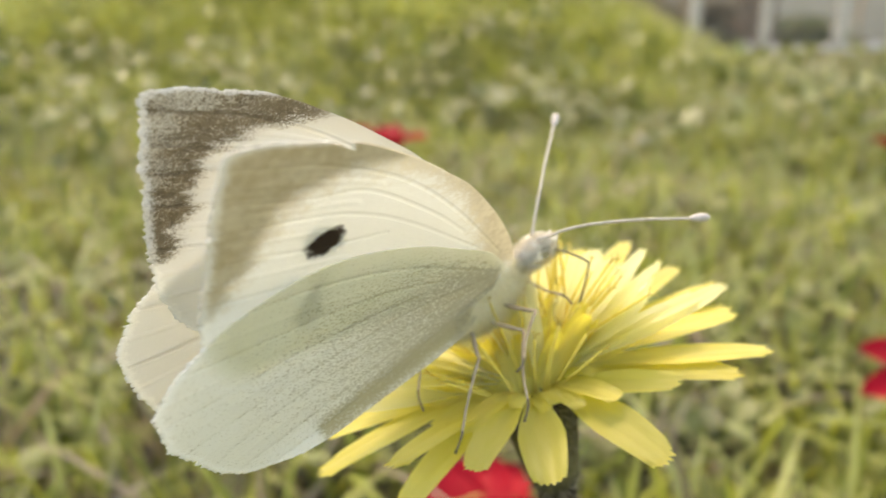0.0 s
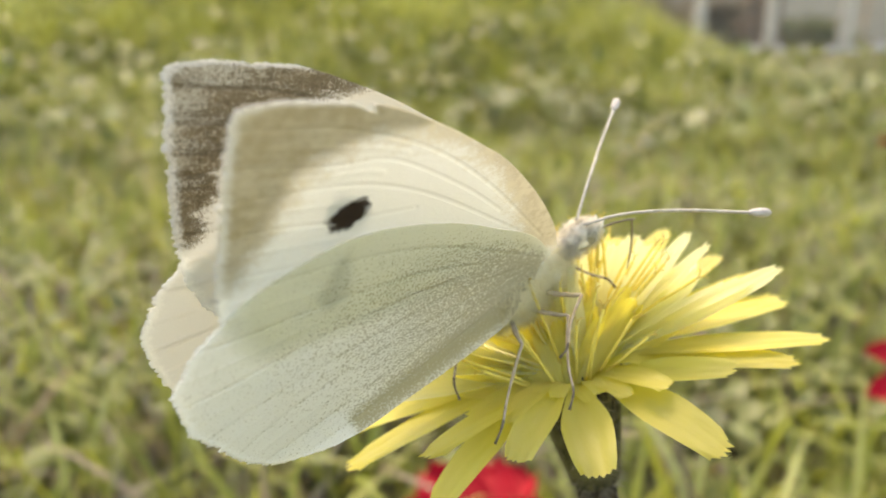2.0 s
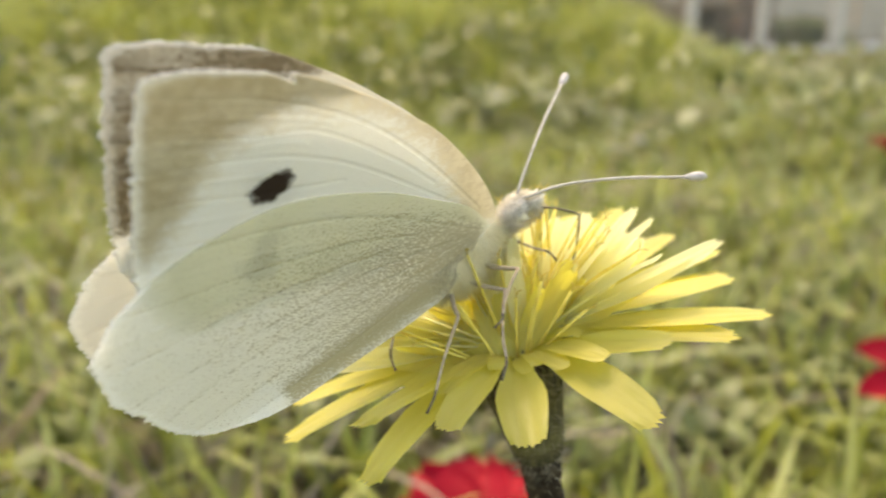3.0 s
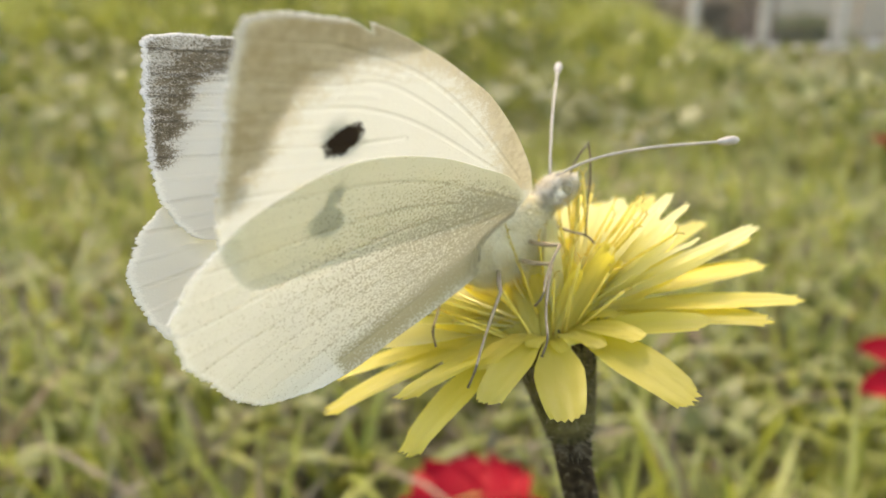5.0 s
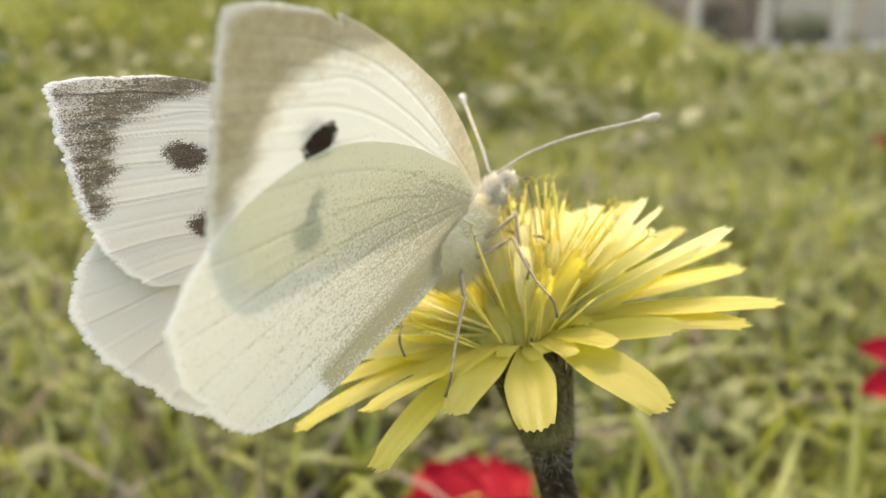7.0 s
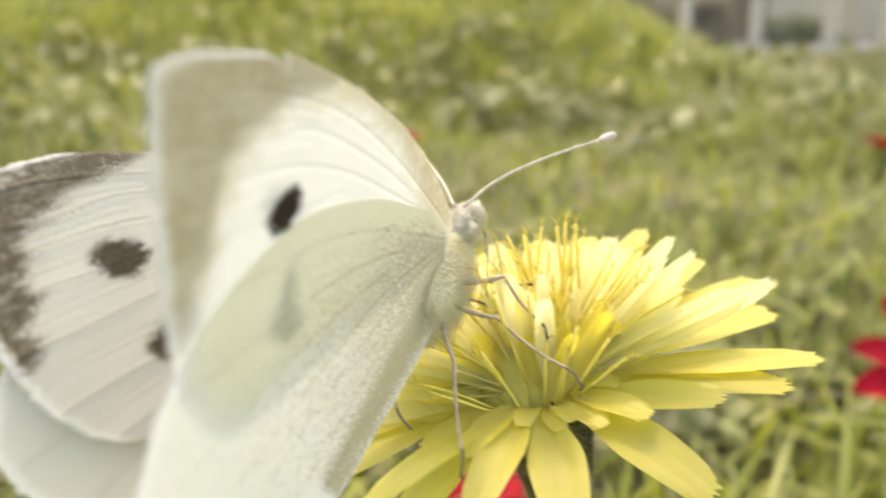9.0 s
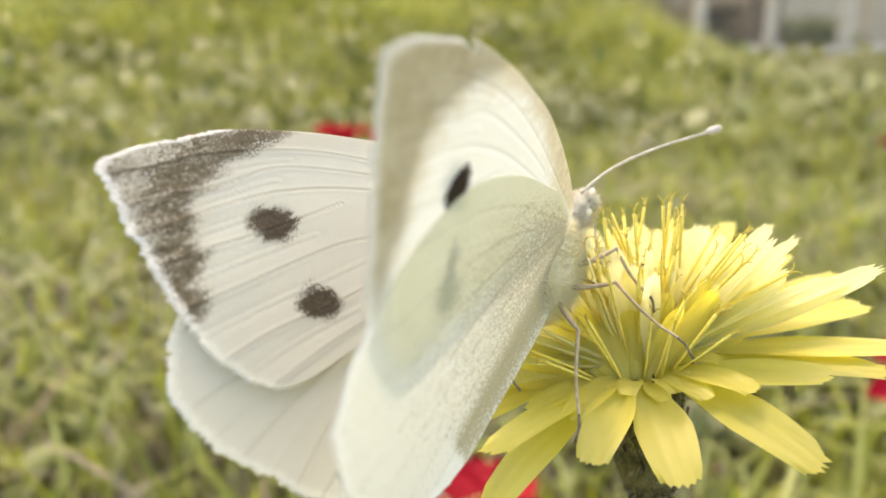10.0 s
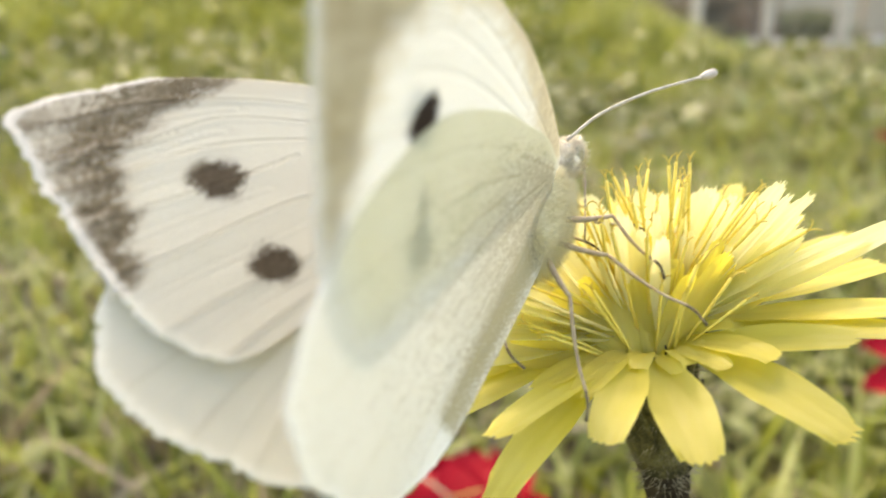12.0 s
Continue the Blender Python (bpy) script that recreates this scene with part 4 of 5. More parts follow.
def wing_mesh(name, outline, root, side, hind, chip, lower):
    """A wing in two skins, 0.07 mm apart: x towards the head, y outwards, z out of its upper face."""
    rim = spline(outline, 440)
    n, m = len(rim), 76
    root = np.array(root)
    rng = np.random.default_rng(len(name) + side)
    along = np.linspace(0, 1, n)
    margin = np.clip((along - 0.33) / 0.04, 0, 1) * np.clip((0.80 - along) / 0.04, 0, 1)
    rough = 1 + margin * (rng.normal(0, 0.0036, n) - 0.006 * np.abs(np.sin(along * (14 if hind else 15) * math.pi + 1.57)))
    s = (np.arange(1, m + 1) / m) ** 0.9
    grid = root + (rim - root)[None] * rough[None, :, None] ** (s[:, None, None] ** 8) * s[:, None, None]
    if chip:
        d = np.linalg.norm(rim - np.array((21.6, -13.35)), axis=1)
        grid = root + (grid - root) * (1 - 0.06 * np.exp(-(d / 0.5) ** 2)[None, :, None] * (s[:, None, None] ** 12))
    uv = np.vstack([root[None], grid.reshape(-1, 2)])
    reach = np.concatenate([[0], np.repeat(s, n)])
    way = np.concatenate([[0], np.tile(along, m)])
    # veins and the folds between them
    lines = [spline(line, 40) for line in (HIND_VEINS if hind else FORE_VEINS)]
    folds = [0.5 * (a + b)[:24] for a, b in zip(lines, lines[1:])]
    vein, crease = near_lines(uv, lines), near_lines(uv, folds)
    fade = np.clip(reach * 1.8 - 0.5, 0, 1)
    crisp = (0.2 if hind else 0.03) if side < 0 else 0.9
    ribs = crisp * (0.07 * np.exp(-(vein / 0.2) ** 2) - (0.03 if hind else 0.05) * np.exp(-(crease / 0.35) ** 2)) * fade
    # one shallow bow for all, so that the near wings lie against one another; the far hindwing hangs free of its forewing
    lift = ribs - 0.35 * np.sum(uv ** 2, axis=1) / 900
    if side < 0:
        lift += -0.07 if hind else 0.07
    else:
        lift += -0.45 * np.clip(reach * 2, 0.25, 1) if hind else 0.2
    lift -= 0.085 * np.minimum(uv[:, 0], 0) ** 2
    verts, faces = [], []
    for skin in (0.035, -0.035):
        verts += [(v * MM, side * u * MM, (h + skin) * MM) for (u, v), h in zip(uv, lift)]
    off = len(uv)
    for half in (0, 1):
        b = half * off
        flip = (side > 0) == (half == 0)
        for j in range(n - 1):
            f = (b, b + 1 + j, b + 2 + j)
            faces.append(f[::-1] if flip else f)
        for i in range(m - 1):
            for j in range(n - 1):
                q = b + 1 + i * n + j
                f = (q, q + n, q + n + 1, q + 1)
                faces.append(f[::-1] if flip else f)
    top = len(faces) // 2
    e = 1 + (m - 1) * n
    for j in range(n - 1):
        f = (e + j, off + e + j, off + e + j + 1, e + j + 1)
        faces.append(f if side < 0 else f[::-1])
    data = mesh_of(name, verts, faces)
    data.materials.append(M_UPPER)
    data.materials.append(lower)
    data.polygons.foreach_set("material_index", [0] * top + [1] * top + [1] * (len(faces) - 2 * top))
    flow = np.array((0.92, 0.39)), np.array((0.39, -0.92))
    layers = dict(across=uv @ flow[0], along=uv @ flow[1], vein=vein, crease=crease, thin=np.zeros(off), fringe=np.concatenate([[0], np.outer(np.clip((s - 0.96) / 0.035, 0, 1), margin).ravel()]))
    if hind:
        layers["dark"] = np.full(off, -9.0)
        layers["spot"] = np.full(off, -9.0)
        inner = np.clip((uv[:, 1] + 20.5) / 0.8, 0, 1)
        # mask of the painted shade along the inner margin
        layers["fold_shade"] = (np.exp(-((uv[:, 0] + 1.9) / 0.9) ** 2) + 0.35 * np.clip((-uv[:, 0] - 1.5) / 0.8, 0, 1)) * inner
        layers["dust"] = np.clip(1.15 - reach * 1.2, 0.1, 1) + 0.8 * np.exp(-((uv[:, 0] + 2.2) / 1.4) ** 2) * inner
        # inside the forewing's outline: mask for the overlap's tint and clearing
        layers["thin"] = np.clip(inside_depth(uv, FORE) / 2.2 - 0.1, 0, 1) * np.clip(reach * 3 - 0.6, 0, 1)
    else:
        layers["dark"] = inside_depth(uv, TIP) + np.where(uv[:, 0] < 19.8, 0.8 * (np.clip(crease, 0, 1.2) - 0.5), 0.0)
        layers["dust"] = np.clip(1.2 - reach * 2.2, 0, 1)
        layers["edge"] = inside_depth(uv, RIM)
        def spots(*ovals):
            best = np.full(off, -9.0)
            for c, a, b, turn in ovals:
                d, t = uv - np.array(c), radians(turn)
                x, y = d[:, 0] * math.cos(t) + d[:, 1] * math.sin(t), -d[:, 0] * math.sin(t) + d[:, 1] * math.cos(t)
                best = np.maximum(best, (1 - np.hypot(x / a, y / b)) * b)
            return best

        upper, lower_one = ((15.0, -15.7), 1.45, 1.2, 125), ((9.8, -18.0), 1.3, 1.15, 125)
        layers["spot"] = spots(upper, lower_one)
        layers["blot"] = spots(((15.0, -15.6), 1.45, 0.85, 86), ((9.8, -18.0), 1.2, 1.05, 125), *([((11.2, -17.2), 1.3, 0.5, 45)] if side < 0 else []))
    for key, values in layers.items():
        layer = data.attributes.new(key, "FLOAT", "POINT")
        layer.data.foreach_set("value", np.tile(values, 2).astype(np.float32))
    return data


def fur(name, spots, length, material, parent, seed, width=0.032):
    """Short hairs: spots are (place, way out) pairs in millimetres."""
    rng = random.Random(seed)
    verts, faces = [], []
    for p, out in spots:
        p, out = Vector(p), Vector(out).normalized()
        out = (out + Vector((rng.uniform(-0.5, 0.1), rng.uniform(-0.45, 0.45), rng.uniform(-0.45, 0.45)))).normalized()
        s = out.orthogonal().normalized() * width
        t = out.cross(s)
        L = length * rng.uniform(0.5, 1.2)
        q = len(verts)
        tipv = p + out * L + Vector((-0.15, 0, -0.2)) * L
        verts += [(p + s) * MM, (p - s * 0.5 + t * 0.87) * MM, (p - s * 0.5 - t * 0.87) * MM, tipv * MM]
        faces += [(q, q + 1, q + 3), (q + 1, q + 2, q + 3), (q + 2, q, q + 3)]
    return tagged(part(name, mesh_of(name, verts, faces), material, parent), kind="stuff")


def on_egg(centre, size, count, seed, keep=lambda d: True):
    rng = random.Random(seed)
    out = []
    while len(out) < count:
        d = Vector((rng.gauss(0, 1), rng.gauss(0, 1), rng.gauss(0, 1))).normalized()
        if keep(d):
            out.append((Vector(centre) + Vector((d.x * size[0], d.y * size[1], d.z * size[2])), (d.x / size[0], d.y / size[1], d.z / size[2])))
    return out


HINGE = 1.2, 0.8    # the wings' hinge: beside and above the body's middle, in millimetres
FEMUR = 3.4
LEGS = {  # side, hip, shank length, foot in the flower's space before 5 s, and from 5.5 s
    "front_near": (-1, (-1.3, -1.3, -2.5), 5.6, (-1.2, -8.0, 4.2), (1.1, -3.3, 4.8)),
    "middle_near": (-1, (-2.9, -1.3, -3.3), 7.8, (-1.5, -10.5, 1.1), (2.6, -7.1, 2.5)),
    "hind_near": (-1, (-5.0, -1.3, -3.1), 7.8, (-7.4, -11.2, 0.1), (-6.7, -11.4, 0.1)),
    "front_far": (1, (-1.3, 1.3, -2.5), 5.6, (5.0, -1.0, 6.0), (4.0, 1.5, 6.0)),
    "middle_far": (1, (-2.9, 1.3, -3.3), 7.8, (-1.5, 1.0, 6.2), (-2.0, 0.0, 6.2)),
    "hind_far": (1, (-5.0, 1.3, -3.1), 7.8, (-9.6, -6.6, 1.9), (-9.6, -6.6, 1.9))}


def butterfly():
    b = thing("butterfly", "large white butterfly with dark wing tips perched on the yellow flower", "butterfly")
    thorax = part("thorax", small_egg((-2.3, 0, -1.9), (4.6, 1.5, 2.8), 0.12, 2), M_FUR, b, "cream furry thorax")
    spots = on_egg((-2.3, 0, -1.9), (4.6, 1.5, 2.8), 10000, 8, lambda d: abs(d.z) < 0.97)
    fur("thorax_fur", spots, 1.05, M_HAIR, thorax, 9, 0.02)
    rings = [(f, -4.0 - 13.0 * f, 1.4 * (1 - 0.55 * f ** 2.5) * (1 + 0.05 * math.cos(f * 44))) for f in np.linspace(0, 1, 34)]
    part("abdomen", tube([Vector((x, 0.9 * min(1, f * 4), -0.9 - 1.2 * f)) * MM for f, x, r in rings], [r * 0.8 * MM for f, x, r in rings], 16), M_FUR, b, "slender pale abdomen")
    head = part("head", small_egg((3.8, 0, -0.75), (2.1, 1.15, 1.0), 0.2, 5), M_HEAD, b, "small grey furry head")
    for side in (-1, 1):
        part("eye", small_egg((4.45, side * 0.85, -0.75), (0.7, 0.42, 0.72), 0.0, 0, 18, 12), M_EYE, head, "greenish grey compound eye")
        part("palp", tube([Vector(p) * MM for p in ((4.7, side * 0.35, -1.2), (5.6, side * 0.5, -0.9), (6.4, side * 0.45, -0.3))], [0.34 * MM, 0.28 * MM, 0.08 * MM], 8), M_HEAD, head)
    fur("head_fur", on_egg((3.8, 0, -0.75), (2.1, 1.15, 1.0), 2600, 12, lambda d: abs(d.y) < 0.9), 0.75, M_HEAD_HAIR, head, 13)
    feeding = part("proboscis", tube([Vector((x, 0, z)) * MM for x, z in ((-0.4, 0.1), (0.9, 0.25), (2.2, 0.35), (3.5, 0.2), (4.2, 0))], [0.10 * MM] * 5, 7), M_PROBOSCIS, b, "thin dark bent feeding tube")
    outer = spline([(-0.05, 0, 0), (1.2, 0, 0.25), (3.0, 0, 0.35), (6.0, 0, 0.15), (9.2, 0, 0)], 18)
    probe = part("probe", tube([Vector(p) * MM for p in outer], [0.095 * MM] * 10 + [0.075 * MM] * 7 + [0.04 * MM], 7), M_PROBOSCIS, feeding)
    moving = dict(body=b, proboscis=feeding, probe=probe)
    for side, word in ((-1, "near"), (1, "far")):
        rod = spline([(0, 0, 0), (3.4, side * -0.15, 0.75), (8, side * -0.1, 0.75), (13.4, 0, 0.1)], 20)
        feeler = part("antenna", tube([Vector(p) * MM for p in rod], [0.125 * MM] * 20, 8), M_ANTENNA, b, "thin pale antenna with a whitish club")
        tip = spline([(13.3, 0, 0.12), (13.9, 0, 0.05), (14.6, 0, -0.02), (15.1, 0, -0.08)], 9)
        part("club", tube([Vector(p) * MM for p in tip], [r * MM for r in (0.17, 0.24, 0.31, 0.36, 0.38, 0.38, 0.35, 0.26, 0.08)], 10), M_CLUB, feeler, "whitish rounded club")
        moving["antenna_" + word] = feeler
        moving["fore_" + word] = part("forewing", wing_mesh("forewing", FORE, (0, -0.3), side, False, side < 0, M_UNDER_FORE), None, b, "white forewing with grey brown tip and black spots")
        moving["hind_" + word] = part("hindwing", wing_mesh("hindwing", HIND, (0, -1.2), side, True, False, M_UNDER_HIND), None, b, "pale greenish white hindwing with fine dark dusting")
    for key, (side, hip, reach, *_) in LEGS.items():
        upper = [(0, 0, 0), (1.2, 0, 0.12), (2.5, 0, 0.1), (FEMUR, 0, 0)]
        leg = part("leg", tube([Vector(p) * MM for p in upper], [0.2 * MM, 0.22 * MM, 0.18 * MM, 0.14 * MM], 8), M_LEG, b, "thin brownish jointed leg")
        lower = spline([(0, 0, 0), (reach * 0.3, 0, 0.12), (reach * 0.58, 0, 0.0), (reach * 0.82, 0, -0.35), (reach, 0, 0)], 14)
        shin = part("shank", tube([Vector(p) * MM for p in lower], [0.135 * MM] * 5 + [0.11 * MM] * 6 + [0.09 * MM, 0.1 * MM, 0.12 * MM], 7), M_LEG, leg)
        shin.data.materials.append(M_PROBOSCIS)
        shin.data.polygons.foreach_set("material_index", [1 if i >= 63 else 0 for i in range(len(shin.data.polygons))])
        moving["leg_" + key], moving["shank_" + key] = leg, shin
    return moving


insect = butterfly()

FLOWER_ROWS = [
    (0, pose(0.00830, 0.06248, 0.16927, -0.04, -13.98, 0.15)),
    (0.5, pose(0.01245, 0.06233, 0.17042, -0.66, -13.45, 0.15)),
    (1, pose(0.00826, 0.06315, 0.17159, -1.33, -14.65, -0.80)),
    (1.5, pose(0.00634, 0.06224, 0.17102, -1.56, -14.86, -0.81)),
    (2, pose(0.01097, 0.05938, 0.17199, -0.99, -14.12, -0.00)),
    (2.5, pose(0.01181, 0.05898, 0.17277, -0.47, -12.77, 0.34)),
    (3, pose(0.00645, 0.05948, 0.17433, -0.70, -13.45, -0.29)),
    (3.2, pose(0.00447, 0.05948, 0.17433, -0.70, -13.45, -0.29)),
    (4.8, pose(0.01013, 0.06108, 0.17486, -0.26, -12.65, -1.38)),
    (5, pose(0.00963, 0.06121, 0.17530, -0.26, -12.65, -1.38)),
    (5.5, pose(0.00629, 0.06022, 0.17516, -1.08, -13.19, -1.89)),
    (6, pose(0.00445, 0.06131, 0.17522, -1.54, -14.04, -2.44)),
    (6.5, pose(0.00609, 0.05975, 0.17397, -2.05, -13.98, -1.13)),
    (6.7, pose(0.00708, 0.06004, 0.17492, -2.05, -13.98, -1.13)),
    (8.3, pose(0.00453, 0.05584, 0.17552, -0.76, -14.89, -0.14)),
    (8.5, pose(0.00360, 0.05608, 0.17632, -0.76, -14.89, -0.14)),
    (9, pose(0.00806, 0.05214, 0.17362, 0.63, -12.64, 1.03)),
    (9.5, pose(0.01546, 0.05339, 0.17295, -0.42, -11.37, 0.66)),
    (10, pose(0.01524, 0.05413, 0.17492, -0.39, -10.26, -0.30)),
    (10.5, pose(0.01227, 0.05242, 0.17414, 0.67, -12.04, 0.26)),
    (11, pose(0.00967, 0.05133, 0.17516, 0.06, -12.45, 0.02)),
    (11.5, pose(0.01132, 0.05237, 0.17558, -0.45, -11.82, 0.06)),
    (12, pose(0.01521, 0.05116, 0.17811, 0.14, -12.41, 0.48)),
]
BUTTERFLY_ROWS = [
    (0, pose(0.00513, 0.06062, 0.17991, 14.69, -24.66, 31.61)),
    (0.5, pose(0.00907, 0.05967, 0.18093, 14.27, -24.08, 30.72)),
    (1, pose(0.00488, 0.06149, 0.18181, 16.40, -24.96, 30.05)),
    (1.5, pose(0.00291, 0.06095, 0.18103, 16.96, -24.44, 30.25)),
    (2, pose(0.00797, 0.05763, 0.18223, 16.01, -25.00, 29.15)),
    (2.5, pose(0.00901, 0.05686, 0.18296, 16.56, -24.98, 28.10)),
    (3, pose(0.00361, 0.05811, 0.18433, 16.92, -24.61, 30.07)),
    (3.2, pose(0.00176, 0.05811, 0.18433, 16.92, -24.61, 30.07)),
    (4.8, pose(0.00724, 0.06013, 0.18510, -2.79, -23.50, 34.52)),
    (5, pose(0.00677, 0.06025, 0.18551, -2.79, -23.50, 34.52)),
    (5.5, pose(0.00293, 0.06008, 0.18601, -7.53, -25.18, 42.24)),
    (6, pose(0.00086, 0.06197, 0.18568, -11.48, -22.58, 45.65)),
    (6.5, pose(0.00161, 0.06039, 0.18432, -11.72, -21.17, 50.92)),
    (6.7, pose(0.00256, 0.06067, 0.18524, -11.72, -21.17, 50.92)),
    (8.3, pose(-0.00220, 0.05638, 0.18626, -9.86, -22.74, 61.33)),
    (8.5, pose(-0.00308, 0.05661, 0.18702, -9.86, -22.74, 61.33)),
    (9, pose(0.00048, 0.05297, 0.18428, -10.73, -23.64, 63.29)),
    (9.5, pose(0.00801, 0.05338, 0.18392, -8.94, -22.24, 61.08)),
    (10, pose(0.00875, 0.05497, 0.18508, -8.42, -22.55, 59.28)),
    (10.5, pose(0.00507, 0.05320, 0.18470, -9.88, -24.00, 60.54)),
    (11, pose(0.00307, 0.05366, 0.18496, -10.81, -24.74, 59.93)),
    (11.5, pose(0.00408, 0.05430, 0.18568, -9.34, -24.10, 61.28)),
    (12, pose(0.00714, 0.05070, 0.18942, -8.41, -23.75, 61.63)),
]
# seconds; near and far wing: degrees raised, near and far forewing: degrees swung in the wing's own plane
WING_ROWS = [
    (0, 79.5, 81.1, 3.8, 2.6),
    (0.5, 79.0, 76.1, 4.0, 1.5),
    (1, 84.0, 89.1, 2.7, 1.6),
    (1.5, 86.6, 91.2, 2.1, 2.5),
    (2, 83.7, 81.7, 3.1, 1.9),
    (2.5, 80.1, 81.4, 4.0, 1.3),
    (3, 82.5, 93.6, 2.0, 1.8),
    (3.2, 82.5, 93.6, 2.0, 1.8),
    (4.8, 65.7, 59.1, 2.2, 5.0),
    (5, 65.7, 59.1, 2.2, 5.0),
    (5.5, 66.3, 58.1, 0.5, 5.8),
    (6, 66.6, 54.5, -0.6, 5.3),
    (6.5, 64.3, 59.1, -2.0, 1.7),
    (6.7, 64.3, 59.1, -2.0, 1.7),
    (8.3, 77.3, 54.6, -2.5, -5.0),
    (8.5, 77.3, 54.6, -2.5, -5.0),
    (9, 74.7, 59.2, -2.1, -4.5),
    (9.5, 75.2, 53.8, -3.7, -3.5),
    (10, 74.4, 54.6, -3.5, -4.2),
    (10.5, 73.3, 55.4, -3.5, -4.1),
    (11, 73.9, 58.1, -3.1, -3.7),
    (11.5, 76.5, 54.6, -3.7, -5.1),
    (12, 76.3, 51.1, -4.5, -4.2),
]
# seconds; near and far antenna: degrees of turn and of rise
ANTENNA_ROWS = [
    (0, -33.7, -5.3, 36.1, 10.5),
    (0.5, -37.5, -2.9, 32.2, 9.5),
    (1, -37.4, -3.5, 30.1, 8.2),
    (1.5, -35.6, -6.1, 28.6, 8.5),
    (2, -36.2, -7.0, 31.4, 7.2),
    (2.5, -37.1, -5.5, 30.9, 6.6),
    (3, -33.7, -4.8, 29.7, 8.0),
    (3.2, -33.7, -4.8, 29.7, 8.0),
    (4.8, -39.7, -7.0, 36.4, 19.4),
    (5, -39.7, -7.0, 36.4, 19.4),
    (5.5, -35.6, -8.1, 42.0, 19.2),
    (6, -37.1, -8.9, 44.6, 17.8),
    (6.5, -43.0, -4.1, 41.2, 15.9),
    (6.7, -43.0, -4.1, 41.2, 15.9),
    (8.3, -36.7, -7.8, 43.8, 1.2),
    (8.5, -36.7, -7.8, 43.8, 1.2),
    (9, -36.0, -6.4, 40.2, -4.2),
    (9.5, -32.1, -7.1, 34.9, -7.6),
    (10, -31.5, -6.1, 36.2, -4.7),
    (10.5, -31.4, -8.1, 38.8, -5.2),
    (11, -31.1, -6.1, 41.4, -2.7),
    (11.5, -31.7, -8.4, 37.9, -4.5),
    (12, -31.8, -7.2, 33.0, -4.7),
]


# seconds; the feeding tube's bend and its end, in millimetres of the butterfly's space
TONGUE_ROWS = [
    (0, (7.1, -3.4, -2.5), (1.1, -5.0, -9.4)),
    (1, (7.8, -3.1, -1.9), (2.1, -5.5, -8.7)),
    (2, (8.6, -1.4, -1.4), (5.2, -2.6, -10.2)),
    (2.5, (7.2, -2.6, -2.4), (3.3, -3.4, -10.6)),
    (3, (7.6, -3.2, -2.0), (2.5, -5.3, -9.4)),
    (5.5, (7.9, 0.2, 2.1), (4.6, -0.4, -6.6)),
    (6, (8.0, 1.4, -3.6), (4.2, -1.0, -11.6)),
    (6.5, (8.6, 0.3, -2.0), (4.6, -1.0, -10.4)),
    (8.5, (7.3, 1.0, -4.7), (-0.8, -2.6, -7.0)),
    (9, (7.4, 0.8, -4.7), (-1.1, -2.7, -4.8)),
    (10.5, (8.0, 1.0, -4.0), (-0.5, -2.2, -5.2)),
    (12, (8.3, 0.7, -3.8), (-0.4, -2.0, -5.0)),
]


def aimed(a, b):
    """A pose at a (in millimetres) with x towards b and y kept sideways."""
    x = (b - a).normalized()
    y = (Vector((0, 1, 0)) - x * x.y).normalized()
    return Matrix.Translation(a * MM) @ Matrix((x, y, x.cross(y))).transposed().to_4x4()


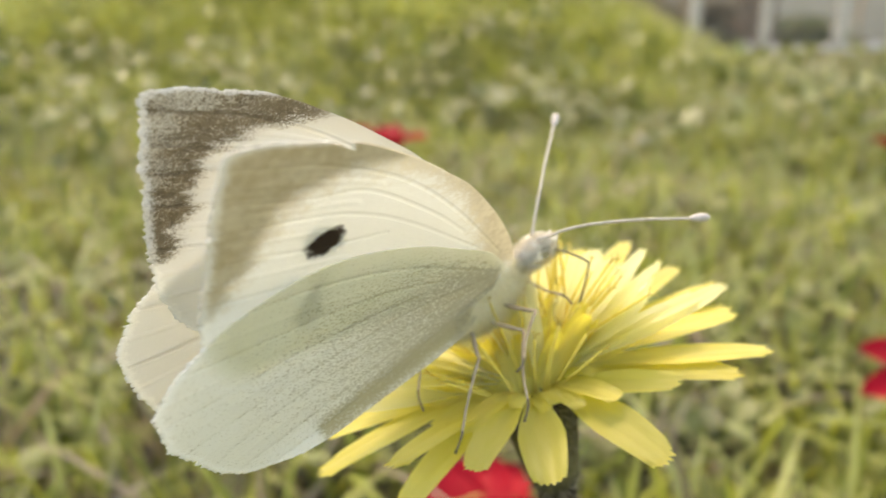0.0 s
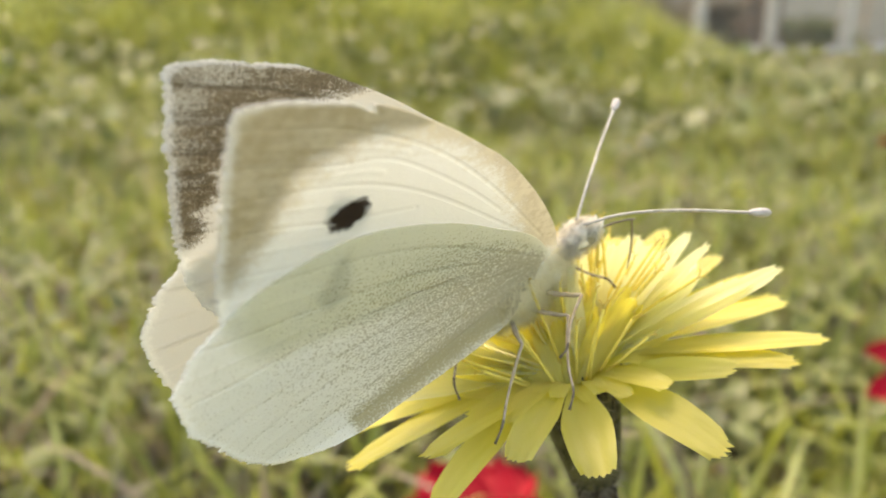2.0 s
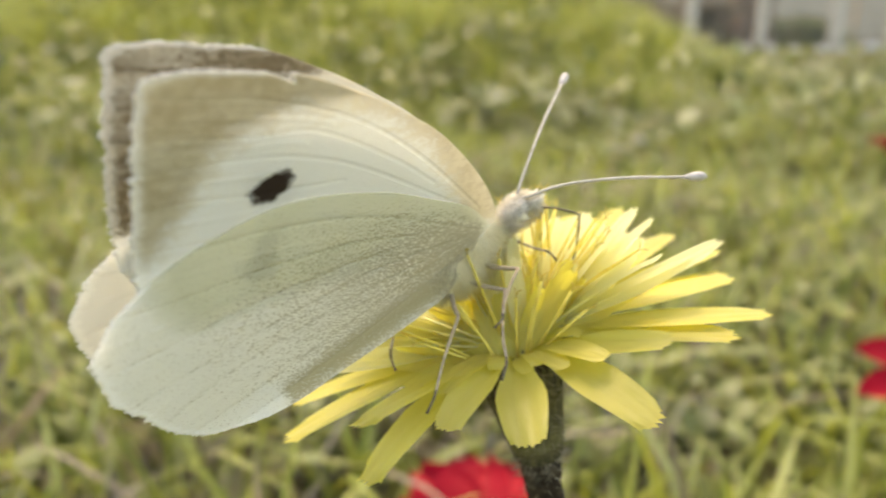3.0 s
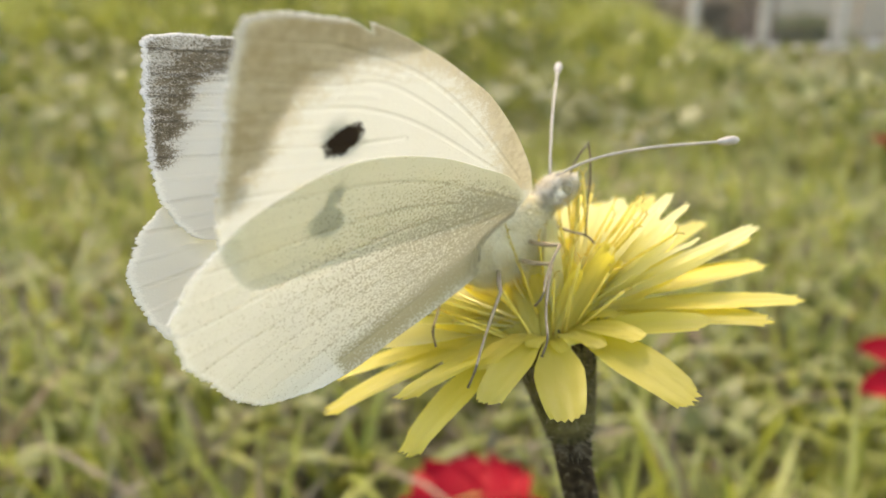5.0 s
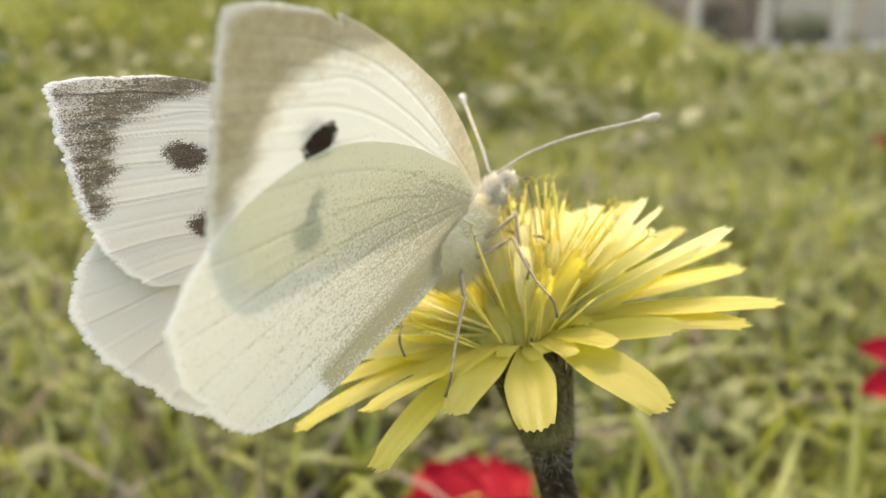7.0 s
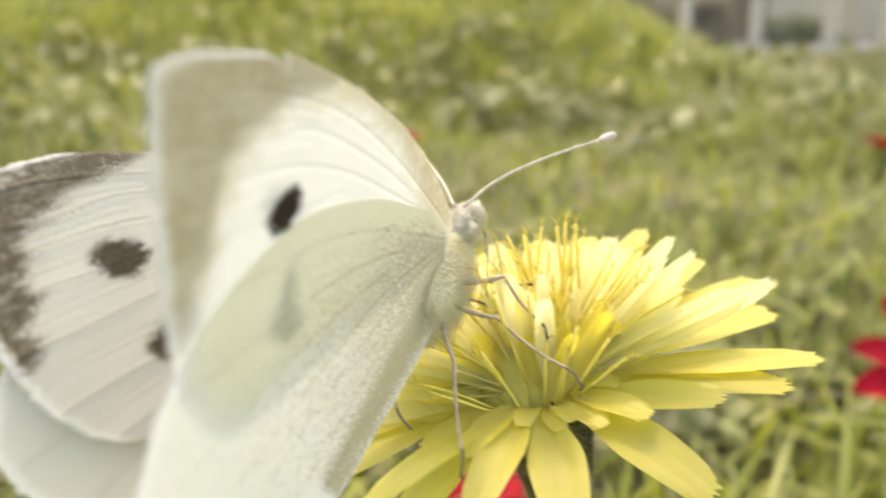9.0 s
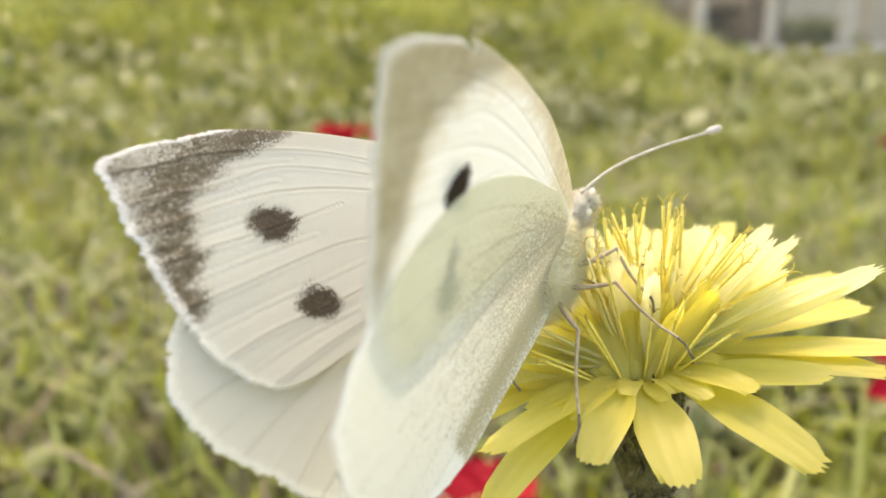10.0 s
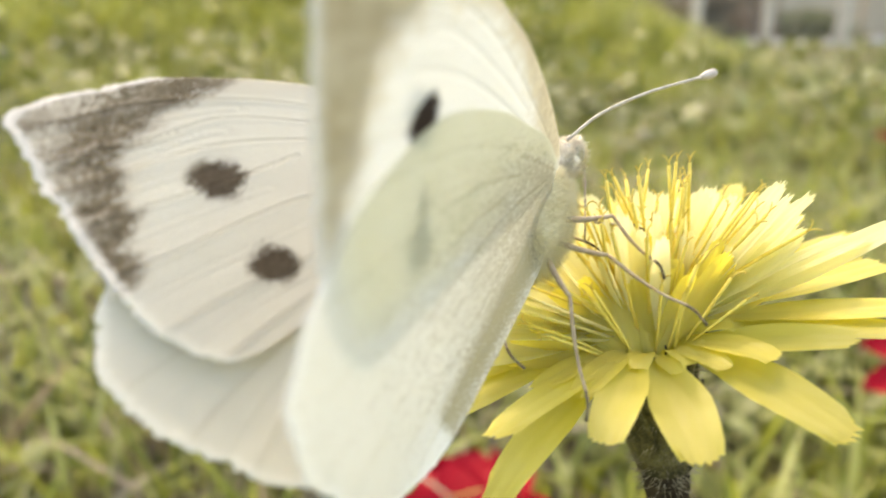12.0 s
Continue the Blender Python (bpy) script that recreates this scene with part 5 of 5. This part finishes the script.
def leg_rows(key):
    """Keeps each foot on its floret: two bones from hip to foot, the knee raised outwards."""
    side, hip, shank, foot_a, foot_b = LEGS[key]
    legs, shanks = [], []
    for (t, fm), (_, bm) in zip(FLOWER_ROWS, BUTTERFLY_ROWS):
        k = min(1.0, max(0.0, (t - 5.0) / 0.5))
        foot = bm.inverted() @ fm @ (Vector(foot_a).lerp(Vector(foot_b), k) * MM) / MM
        h = Vector(hip)
        way = foot - h
        d = min(way.length, (FEMUR + shank) * 0.985)
        way.normalize()
        along = (FEMUR ** 2 - shank ** 2 + d * d) / (2 * d)
        rise = math.sqrt(max(0.05, FEMUR ** 2 - along ** 2))
        pole = Vector((0.7, side * 0.5, 0.3)) if not key.startswith("hind") else Vector((-0.2, side * 1.0, 0.5))
        pole = (pole - way * pole.dot(way)).normalized()
        knee = h + way * along + pole * rise
        end = h + way * d

        def aim(a, b):
            x = (b - a).normalized()
            y = x.cross(pole).normalized()
            return Matrix.Translation(a * MM) @ Matrix((x, y, x.cross(y))).transposed().to_4x4()

        upper = aim(h, knee)
        legs.append((t, upper))
        shanks.append((t, upper.inverted() @ aim(knee, end)))
    return legs, shanks


def motions():
    walk(flower, FLOWER_ROWS)
    walk(insect["body"], BUTTERFLY_ROWS)
    for side, word, up, swing in ((-1, "near", 1, 3), (1, "far", 2, 4)):
        hinge = [(row[0], pose(0, side * HINGE[0] * MM, HINGE[1] * MM, side * row[up])) for row in WING_ROWS]
        # the near hindwing slides back under its forewing as the butterfly turns
        slip = lambda t: float(np.interp(t, (3.2, 4.8, 6.7, 8.3, 11.5, 12), (0, -0.8, -1.4, -2.5, -2.7, -3.4))) if side < 0 else 0.0
        walk(insect["hind_" + word], [(t, m @ pose(0, 0, 0, 0, 0, slip(t))) for t, m in hinge])
        walk(insect["fore_" + word], [(t, m @ pose(0, 0, 0, 0, 0, -side * row[swing])) for (t, m), row in zip(hinge, WING_ROWS)])
        walk(insect["antenna_" + word], [(row[0], pose(4.2 * MM, side * 0.4 * MM, 0.6 * MM, 0, -row[2 * up], row[2 * up - 1])) for row in ANTENNA_ROWS])
    root, base_rows, probe_rows = Vector((5.0, 0, -1.3)), [], []
    for t, knee, end in TONGUE_ROWS:
        first = aimed(root, Vector(knee))
        base_rows.append((t, first))
        probe_rows.append((t, first.inverted() @ aimed(Vector(knee), Vector(end))))
    walk(insect["proboscis"], base_rows)
    walk(insect["probe"], probe_rows)
    for key in LEGS:
        legs, shanks = leg_rows(key)
        walk(insect["leg_" + key], legs)
        walk(insect["shank_" + key], shanks)


motions()
